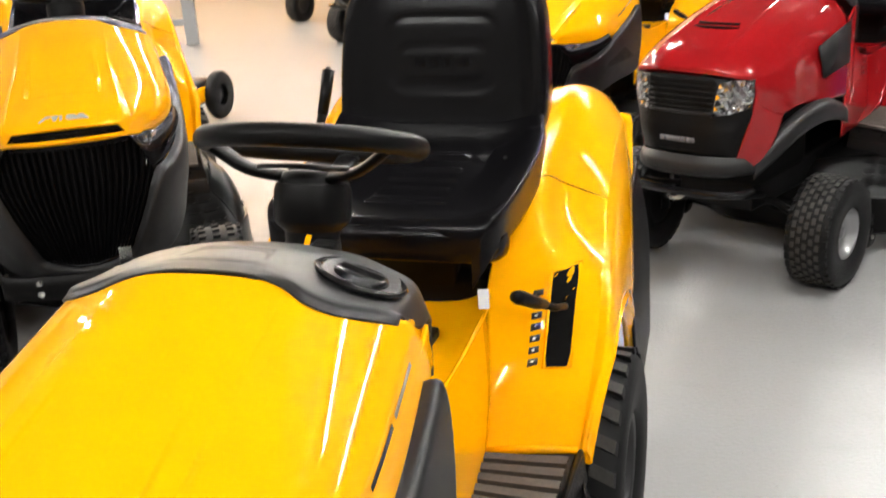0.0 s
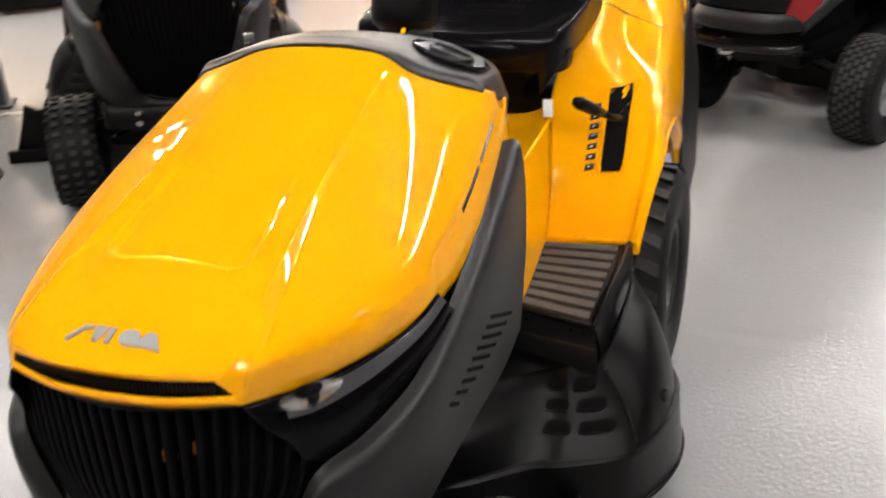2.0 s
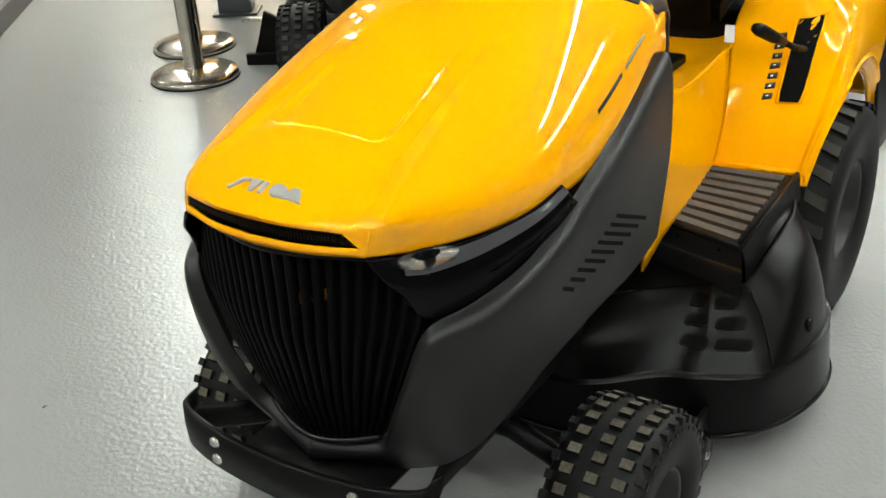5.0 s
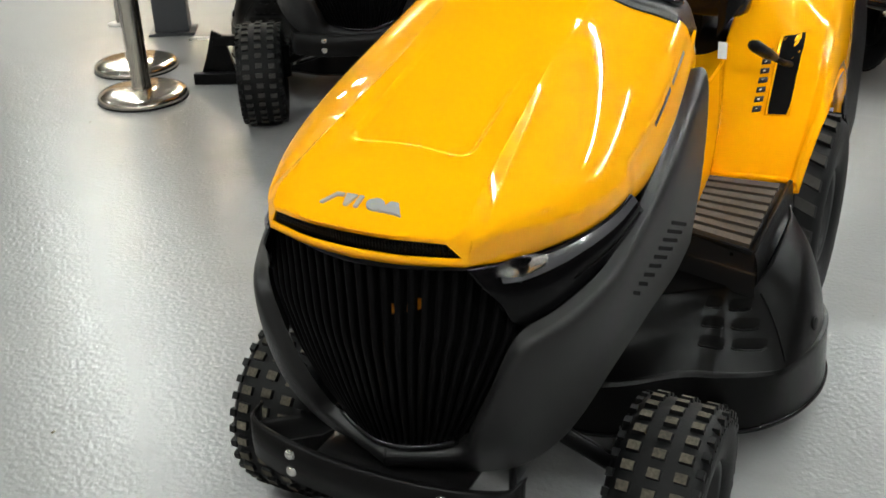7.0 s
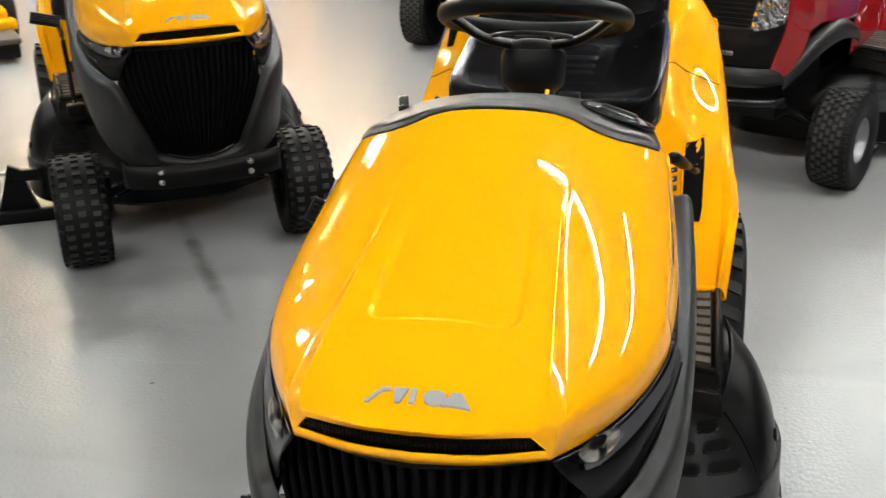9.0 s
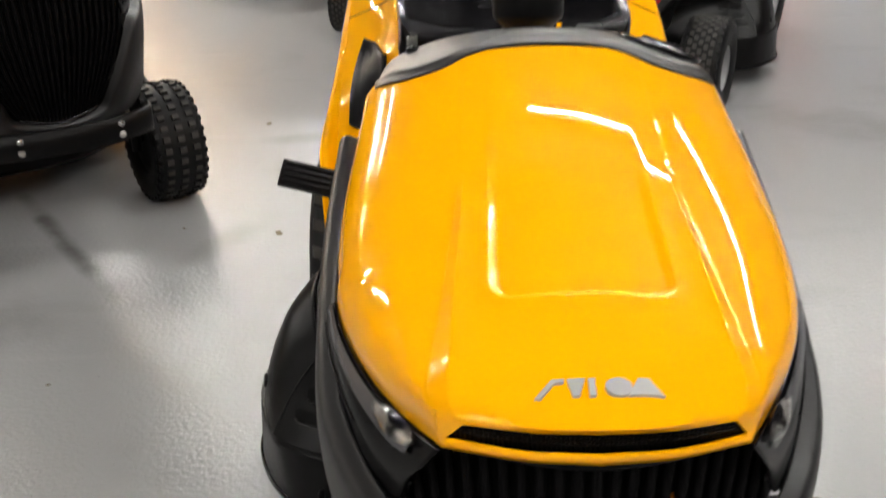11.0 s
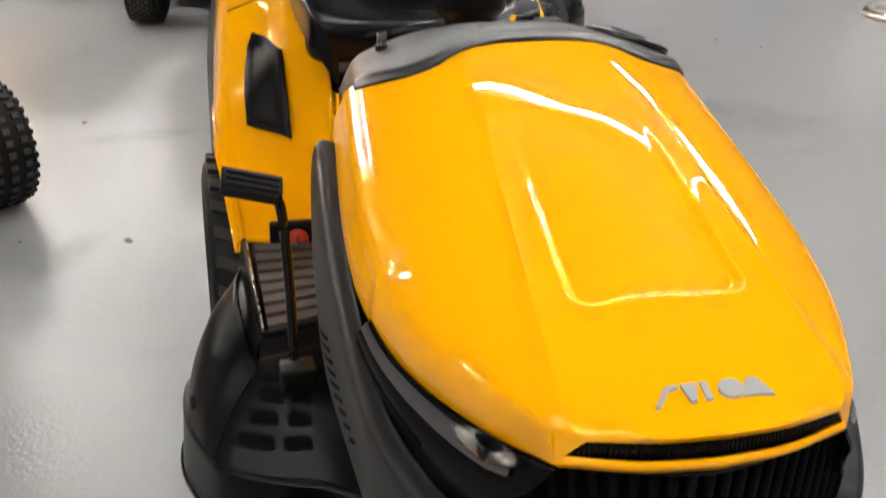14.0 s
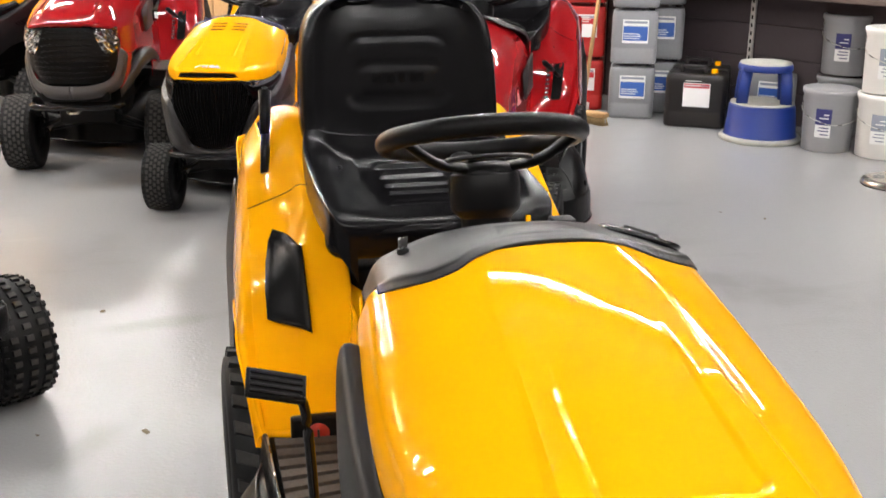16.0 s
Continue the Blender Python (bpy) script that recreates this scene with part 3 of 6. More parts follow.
def mower_deck(root, lift=0.0):
    up = np.array([0, 0, lift])
    bm = bmesh.new()
    rim, ledge = cat(DECK_RIM, 90), cat(DECK_LEDGE, 90)
    sheet(np.stack([rim + up, rim * .97 + ledge * .03 + np.array([.0, 0, .004]) + up] + [rim * (1 - f) + ledge * f + up for f in (.3, .6, .9)] + [ledge + up, ledge + np.array([0, .004, .004]) + up]), bm=bm)
    front, corner = net(DECK_FRONT, 30, 60) + up, net(DECK_CORNER, 30, 50) + up
    sheet(front, bm=bm)
    sheet(corner, bm=bm)
    # narrow shelf between skirt and upper shell
    shelf = np.concatenate([front[0], corner[0, 1:]])
    near = np.array([ledge[np.argmin(((ledge - p) ** 2).sum(1))] for p in shelf]) + np.array([0, .004, .004]) + up
    sheet(np.stack([near, (near + shelf) / 2 + np.array([0, 0, .001]), shelf]), bm=bm)
    both(bm)
    d = part("mower_deck", bm, DECK, root, "black mower deck with louvred corners", out=(0, .80, .0))
    crisp(d, 38)
    thick(d, .004)
    flat = front.reshape(-1, 3)
    for s in (1, -1):
        # louvres: dark patches just off the closed shell stand for shaded openings
        for zc, spans in ((.284, ((.272, .300), (.313, .350))), (.258, ((.274, .312), (.325, .371))), (.231, ((.276, .322), (.334, .392)))):
            for x0, x1 in spans:
                rows, lip = [], []
                for f in np.linspace(0, 1, 9):
                    x = x0 + (x1 - x0) * f
                    z = zc + lift + .004 - .02 * (x - .30)
                    hh = .0078 * min(1, 6 * min(f, 1 - f) + .6)
                    row = []
                    for zz in (z - hh, z, z + hh):
                        w = np.exp(-((flat[:, 0] - x) ** 2 + (flat[:, 2] - zz) ** 2) / .006 ** 2)
                        row.append((s * x, float((flat[:, 1] * w).sum() / w.sum()) - .0016, zz + .0012))
                    rows.append(row)
                    lip.append((row[0][0], row[0][1] - .001, row[0][2]))
                lv = part("louvre", sheet(np.array(rows)), DARK, d)
                part("louvre_lip", tube(lip, .0016, 6), DECK, lv)
        part("corner_bead", tube([tuple(p * [s, 1, 1]) for p in front[2:29:3, -1]], .0022, 6), DECK, d)
        part("corner_boss", turned([(0, .002), (.010, .002), (.013, 0), (.013, -.003)], 20, pose(s * .459, .845, .232 + lift, 0, 78 * s, -12 * s)), DECK, d)
    part("deck_top", net_part([[(-.30, .775, .312), (0, .63, .295), (.30, .775, .312)], [(-.34, .90, .325), (0, .90, .325), (.34, .90, .325)], [(-.34, 1.06, .325), (0, 1.06, .325), (.34, 1.06, .325)]], lift), DECK, d)
    part("deck_rim", tube(list(rim + up) + list((rim * [-1, 1, 1] + up)[-2:0:-1]), .0055, 8, closed=True), GLOSS, d)
    for s in (1, -1):
        wb = turned([(0, -.022), (.030, -.022), (.040, -.012), (.042, 0), (.040, .012), (.030, .022), (0, .022)], 24, pose(s * .345, .600, .078 + lift, 0, 90, 0))
        gw = part("gauge_wheel", wb, GLOSS, d)
        part("wheel_bolt", turned([(0, .004), (.007, .003), (.008, 0), (.008, -.004)], 12, pose(s * .368, .600, .078 + lift, 0, 90 * s, 0)), STEEL, gw)
        part("gauge_bracket", box(s * .345 - .005, s * .345 + .005, .60, .65, .055 + lift, .14 + lift, .003), BLACK, d)
    return d


def net_part(rows, lift):
    return sheet(net([[(x, y, z + lift) for x, y, z in r] for r in rows], 12, 24))


FENDER = [
    [(.188, 1.056, .404), (.265, 1.078, .400), (.305, 1.088, .398), (.340, 1.098, .396)],
    [(.184, 1.105, .455), (.264, 1.140, .455), (.306, 1.146, .453), (.343, 1.150, .448)],
    [(.178, 1.145, .520), (.260, 1.207, .515), (.308, 1.217, .511), (.346, 1.216, .500)],
    [(.170, 1.172, .600), (.255, 1.252, .598), (.305, 1.268, .588), (.346, 1.280, .560)],
    [(.165, 1.205, .664), (.244, 1.290, .676), (.288, 1.318, .660), (.342, 1.352, .612)],
    [(.172, 1.275, .712), (.228, 1.345, .730), (.262, 1.40, .695), (.336, 1.435, .668)],
    [(.178, 1.390, .772), (.222, 1.432, .798), (.256, 1.485, .768), (.330, 1.520, .730)],
    [(.186, 1.540, .870), (.228, 1.560, .890), (.274, 1.600, .868), (.327, 1.630, .792)],
    [(.188, 1.700, .900), (.230, 1.720, .907), (.278, 1.735, .886), (.323, 1.750, .818)],
    [(.186, 1.880, .855), (.236, 1.880, .850), (.278, 1.880, .832), (.316, 1.880, .780)],
]


def faired(g, turns):
    """Evens out the ripple along a net's rows, ends held."""
    for _ in range(turns):
        g = g.copy()
        g[1:-1] = g[1:-1] * .5 + (g[:-2] + g[2:]) * .25
    return g


FENDER_GRID = faired(net(FENDER, 130, 60), 110)


def fender_at(x, z, out=0.0):
    """The place on the left fender's front face at x and z, lifted off it."""
    g = FENDER_GRID[:70]
    i, j = np.unravel_index(np.argmin((g[..., 0] - x) ** 2 + (g[..., 2] - z) ** 2), g.shape[:2])
    i, j = min(max(i, 1), 68), min(max(j, 1), 59)
    n = np.cross(g[i + 1, j] - g[i - 1, j], g[i, j + 1] - g[i, j - 1])
    n = n / np.linalg.norm(n)
    if n[1] > 0:
        n = -n
    p = g[i, j] + n * out
    return Vector((x, p[1] + (z - g[i, j, 2]) * .35, z + n[2] * out))


def fender(root, s, colour, slot):
    g = FENDER_GRID
    n = g.shape[0]
    a = np.radians(np.linspace(26, 168, n))
    arch = np.column_stack([np.interp(np.linspace(0, 1, n), [0, .3, 1], [.346, .368, .358]), 1.335 - .268 * np.cos(a), .262 + .268 * np.sin(a)])
    top = g[:, -1]
    skirt = net([top, top * .70 + arch * .30 + np.array([.012, 0, .01]), top * .28 + arch * .72 + np.array([.016, 0, 0]), arch], 30, n - 1)
    def keep(i, j):
        """Open slot of the height lever in the one fender."""
        return slot or not (41 <= j <= 46 and 1.58 < g[i, 42, 1] < 1.72)
    bm = bmesh.new()
    g2, sk = g.copy(), skirt.copy()
    # raised lip round the wheel arch
    sk[24:28, :, 0] += .006
    for q in (g2, sk):
        q[..., 0] *= s
    sheet(g2, keep, bm)
    sheet(sk, bm=bm)
    weld(bm)
    f = part("fender", bm, colour, root, out=(s * .2, 1.45, .4))
    crisp(f, 42)
    thick(f, .004)
    part("arch_lip", tube([(s * (p[0] - .002), p[1], p[2]) for p in arch[::4]], .006, 8), colour, f)
    part("fender_seam", tube([(s * p[0], p[1], p[2] + .0006) for p in g[84, ::4]], .0011, 5), DARK, f)
    return f


def yellow_body(root, colour):
    for s in (1, -1):
        f = fender(root, s, colour, s > 0)
        f["label"] = "glossy painted rear fender over the wheel"
        # side of the footwell, from the dash back to the fender
        well = net([[(s * .247, .578, .80), (s * .236, .66, .822), (s * .204, .745, .70), (s * .18, .90, .62), (s * .169, 1.168, .618)],
                    [(s * .246, .590, .66), (s * .232, .66, .64), (s * .207, .755, .54), (s * .19, .92, .48), (s * .182, 1.13, .50)],
                    [(s * .235, .61, .40), (s * .225, .68, .40), (s * .21, .77, .395), (s * .20, .92, .398), (s * .188, 1.06, .403)]], 24, 36)
        w = part("footwell_side", sheet(well), colour, root)
        thick(w, .004)
        # raised edge between step and fender
        part("step_lip", tube([(s * .190, 1.056, .409), (s * .265, 1.078, .408), (s * .338, 1.096, .404)], .008, 8), colour, root)
        # tread plate: a shallow black box with worn strips, its front edge cut at a slant
        tilt = lambda y: .386 + (y - .785) * .055
        fy = lambda x: .783 + (.335 - x) * .24
        b = bmesh.new()
        sheet(np.array([[(s * x, fy(x) * (1 - f) + (1.088 - (.345 - x) * .1) * f, tilt(fy(x) * (1 - f) + 1.08 * f)) for x in (.178, .26, .337)] for f in (0, .5, 1)]), bm=b)
        st = part("step_plate", b, BLACK, root, "black step plate with worn grip strips")
        thick(st, .006)
        for k in range(8):
            f0, f1 = .035 + k * .118, .035 + k * .118 + .064
            b = bmesh.new()
            lo = .186 + .004 * (k % 2)
            rows = []
            for x in np.linspace(lo, .330, 9):
                y0, y1 = (fy(x) * (1 - f) + (1.082 - (.345 - x) * .1) * f for f in (f0, f1))
                rows.append([(s * x, y0 + .001, tilt(y0) + .001), (s * x, y0, tilt(y0) + .010), (s * x, y1, tilt(y1) + .012), (s * x, y1 - .001, tilt(y1) + .001)])
            sheet(np.array(rows), bm=b)
            part("grip_strip", b, GRIP, st, "worn grey-brown grip strip", smooth=False)
        if s < 0:
            part("edge_wear", tube([(-.3385, .790, .3925), (-.342, 1.075, .4095)], .0022, 6), STEEL, st, "bare worn metal edge")
        part("step_edge", tube([(s * .340, .785, .388), (s * .345, 1.088, .407)], .005, 8), BLACK, st)
        part("step_edge", tube([(s * .178, .820, .389), (s * .340, .785, .388)], .004, 8), BLACK, st)
        ap = net([[(s * .176, .820, .388), (s * .343, .783, .386)], [(s * .176, .819, .366), (s * .345, .781, .366)], [(s * .176, .816, .350), (s * .347, .778, .350)], [(s * .176, .812, .346), (s * .350, .773, .345)], [(s * .176, .807, .328), (s * .352, .767, .326)], [(s * .176, .803, .306), (s * .354, .764, .305)]], 20, 10)
        crisp(part("step_apron", sheet(ap), PANEL, st), 30)
        for x in (.215, .300):
            part("apron_hole", turned([(0, .0012), (.0035, .0010), (.004, 0)], 10, pose(s * x, .8195 - (x - .176) * .226, .372, 90, 0, -12 * s)), DARK, st)
        sk = net([[(s * .343, .783, .387), (s * .345, .93, .396), (s * .350, 1.088, .405)], [(s * .350, .783, .362), (s * .353, .93, .372), (s * .354, 1.085, .38)], [(s * .352, .790, .318), (s * .366, .93, .366), (s * .358, 1.08, .36)]], 10, 16)
        part("step_skirt", sheet(sk), DECK, st)
        # black guard behind the rear wheel
        gd = net([[(s * .345, 1.56, .58), (s * .345, 1.70, .64), (s * .34, 1.86, .70)], [(s * .368, 1.58, .45), (s * .370, 1.72, .48), (s * .365, 1.90, .52)], [(s * .372, 1.63, .26), (s * .375, 1.72, .24), (s * .37, 1.90, .27)]], 12, 12)
        thick(part("rear_guard", sheet(gd), BLACK, root, "black plastic guard behind the rear wheel"), .004)
    part("seat_tunnel", box(-.17, .17, 1.24, 1.85, .35, .66, .03), BLACK, root)
    sad = net([[(-.222, .64, .74), (-.10, .66, .76), (.10, .66, .76), (.222, .64, .74)], [(-.196, .74, .665), (-.10, .76, .67), (.10, .76, .67), (.196, .74, .665)], [(-.180, .90, .618), (-.09, .90, .60), (.09, .90, .60), (.180, .90, .618)], [(-.170, 1.165, .615), (-.09, 1.17, .59), (.09, 1.17, .59), (.170, 1.165, .615)], [(-.167, 1.30, .66), (-.09, 1.30, .62), (.09, 1.30, .62), (.167, 1.30, .66)]], 30, 30)
    thick(part("saddle", sheet(sad), colour, root), .004)
    part("saddle_inset", box(-.10, .10, .95, 1.12, .585, .606, .006), BLACK, root)
    part("rear_plate", box(-.33, .33, 1.86, 1.90, .30, .80, .02), colour, root)
    # gear slot, its inner shade a dark sheet on the fender, and lever
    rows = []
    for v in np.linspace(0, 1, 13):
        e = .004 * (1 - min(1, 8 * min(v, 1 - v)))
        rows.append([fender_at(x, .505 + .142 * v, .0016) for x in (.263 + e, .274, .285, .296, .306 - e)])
    part("gear_slot", sheet(np.array([[tuple(p) for p in r] for r in rows])), DARK, root, "dark sheet for the shade in the gear lever's slot")
    part("slot_rim", tube([fender_at(x, z, .001) for x, z in ((.262, .504), (.307, .504), (.307, .648), (.262, .648))], .003, 6, closed=True), colour, root)
    lev = part("shift_lever", tube([(.292, 1.25, .600), (.285, 1.20, .618), (.266, 1.15, .645)], .0065, 8), BLACK, root)
    part("lever_grip", tube([(.274, 1.170, .636), (.262, 1.14, .652), (.246, 1.10, .676), (.240, 1.088, .682)], [.008, .012, .013, .009], 10), BLACK, lev)
    for k in range(7):
        z = .510 + k * .0175

        def lay(u, v):
            return fender_at(.236 + u, z + v, .0012)
        bars([(0.0, .016)], lay, INK, root, "speed_mark", h=.0105, lift=.0008)

        def dot(u, v):
            return fender_at(.241 + u, z + .0035 + v, .0022)
        bars([(0.0, .0042)], dot, WHITE, root, "speed_mark_dot", h=.0036, lift=.0006)

    part("sticker", box(-.010, .010, -.001, .001, -.017, .017, m=pose(.1665, 1.168, .640, -24, 10, 38)), WHITE, root, "small white data sticker", smooth=False)
    # plug in the other fender
    us, vs = np.linspace(0, 1, 9), np.linspace(0, 1, 15)

    def plug(u, v, out):
        x = (.240 + .004 * v) * (1 - u) + (.320 - .028 * v ** 2) * u
        z = .548 + .014 * u + (.140 - .004 * u) * v
        p = fender_at(x, z, out)
        p.x = -p.x
        return p
    rimh = lambda u, v: .009 - .010 * min(1, min(u, 1 - u, v * 1.6, (1 - v) * 1.6) * 7)
    b = sheet(np.array([[plug(u, v, rimh(u, v) + .004) for u in us] for v in vs]))
    thick(part("fender_plug", b, BLACK, root, "black plastic cover in the fender"), .006)
    # deck height rod with grip
    rod = part("height_lever", tube([(-.290, 1.545, .785), (-.286, 1.570, .83), (-.280, 1.605, .885)], .010, 10), BLACK, root)
    part("lever_grip", tube([(-.283, 1.588, .858), (-.280, 1.610, .900), (-.277, 1.628, .945), (-.277, 1.630, .952)], [.011, .0125, .0135, .008], 12), BLACK, rod)
    # brake pedal on its long rod
    rod = part("brake_pedal", tube([(-.318, .772, .634), (-.306, .754, .612), (-.301, .72, .50), (-.300, .698, .40), (-.297, .675, .384)], .008, 10, smooth=40), GLOSS, root, "black brake pedal on a long rod")
    tread = pose(-.346, .775, .648, 30, 15, 0)
    part("pedal_pad", box(-.046, .046, -.026, .026, -.004, .004, .003, m=tread), BLACK, rod)
    for k in range(4):
        part("pedal_rib", box(-.040, .040, -.020 + .0115 * k, -.014 + .0115 * k, .003, .0062, .0012, m=tread), BLACK, rod)
    part("pedal_pivot", box(-.325, -.270, .655, .70, .355, .395, .008), BLACK, rod)
    # park lock with its red knob
    pk = part("park_lock", box(-.300, -.205, 1.055, 1.075, .385, .450, .006), BLACK, root)
    part("lock_sign", turned([(0, -.003), (.021, -.003), (.021, 0), (0, .001)], 24, pose(-.252, 1.053, .417, 90, 0, 0)), SIGNRED, pk, "red round sign")
    part("lock_mark", box(-.254, -.250, 1.048, 1.0495, .408, .428), INK, pk)


def on_flank(x, y, up):
    """The hood's outside at a place in plan, lifted."""
    g = HOOD_ALL
    i = np.unravel_index(np.argmin((g[..., 0] - x) ** 2 + (g[..., 1] - y) ** 2), g.shape[:2])
    return (x, y, float(g[i][2]) + up)


def yellow_dash(root):
    EDGE = ((0, .558), (.05, .557), (.10, .546), (.135, .531), (.17, .534), (.205, .556), (.226, .583))
    h = [
        [on_flank(x, y, .0035) for x, y in EDGE],
        [on_flank(x * .998, y + .010, .0045) for x, y in EDGE],
        [on_flank(x * .995, y + .022, .0055) for x, y in EDGE],
        [(0, .600, .923), (.05, .602, .920), (.10, .602, .911), (.135, .604, .902), (.17, .612, .888), (.212, .626, .866), (.232, .640, .825)],
        [(0, .680, .908), (.05, .682, .906), (.10, .686, .899), (.135, .688, .891), (.17, .690, .879), (.208, .695, .858), (.228, .695, .815)],
        [(0, .750, .880), (.05, .749, .878), (.09, .748, .873), (.125, .746, .866), (.16, .744, .852), (.196, .740, .830), (.214, .735, .77)],
        [(0, .780, .800), (.05, .779, .798), (.09, .777, .794), (.12, .774, .786), (.15, .771, .777), (.182, .766, .762), (.205, .76, .70)],
    ]
    g = net(h, 40, 40)
    bm = sheet(g)
    both(bm)
    d = part("dashboard", bm, PANEL, root, "dark grey plastic dashboard", out=(0, .65, .6))
    thick(d, .005)
    part("dash_inset", sheet(net([[(-.06, .600, .9195), (0, .600, .9215), (.06, .600, .9195)], [(-.05, .65, .9145), (0, .655, .9150), (.05, .65, .9145)]], 8, 12)), BLACK, d)
    # fuel cap in its round recess
    m = pose(.160, .640, .884, -12, 19, 0)
    part("cap_recess", turned([(.058, 0), (.060, .005), (.056, .008), (.051, .005), (.045, -.003), (0, -.004)], 32, m), GLOSS, d)
    part("fuel_cap", turned([(.035, -.004), (.035, .007), (.031, .010), (.020, .011), (0, .0105)], 32, m), GLOSS, d, "black round fuel cap")
    part("cap_ridge", box(-.028, .028, -.005, .005, .009, .015, .003, m=m), BLACK, d)
    key = part("ignition_lock", turned([(.009, 0), (.009, .006), (.007, .008), (0, .008)], 16, pose(-.176, .660, .880)), BLACK, d)
    part("key", box(-.008, .008, -.001, .001, .008, .024, .0008, m=pose(-.176, .660, .880, 0, 0, 30)), STEEL, key)
    part("throttle", tube([(.035, .755, .87), (.038, .77, .890)], .004, 8), YELLOW, d)
    part("hour_meter", box(.060, .095, .715, .745, .880, .896, .003), BLACK, d)
    # steering column and wheel
    ax = pose(0, .835, .74, -14, 0, 0)
    col = part("steering_column", turned([(.050, -.10), (.042, .02), (.039, .11), (.040, .126), (.052, .137), (.055, .143), (.056, .184), (.053, .195), (.046, .199), (0, .200)], 36, ax), BLACK, root)
    crisp(col, 40)
    c = ax @ Vector((0, 0, .238))
    wm = Matrix.Translation(c) @ pose(0, 0, 0, -20, 0, 0)
    sw = new("steering_wheel")
    sw.parent = root
    sw["label"] = "black three-spoked steering wheel"
    ring = [wm @ Vector((.152 * math.cos(t), .152 * math.sin(t), .012)) for t in np.linspace(0, 2 * math.pi, 64, endpoint=False)]
    part("wheel_ring", tube(ring, .0165, 14, closed=True), BLACK, sw)
    part("hub", turned([(.046, -.062), (.048, -.042), (.042, -.030), (.028, -.026), (0, -.025)], 28, wm), BLACK, sw)
    part("hub_plate", box(-.030, .030, -.02, .028, -.027, -.020, .003, m=wm), PANEL, sw)
    for a in (200, 340, 90):
        d2 = Vector((math.cos(radians(a)), math.sin(radians(a)), 0))
        part("spoke", tube([wm @ (d2 * .03 + Vector((0, 0, -.036))), wm @ (d2 * .09 + Vector((0, 0, -.026))), wm @ (d2 * .147 + Vector((0, 0, .008)))], .01, 10, smooth=8, flat=(.020, .008)), BLACK, sw)
    part("spoke_plate", tube([wm @ Vector((.075 * math.cos(t), .075 * math.sin(t), -.024)) for t in np.linspace(radians(205), radians(335), 12)], .004, 8), PANEL, sw)


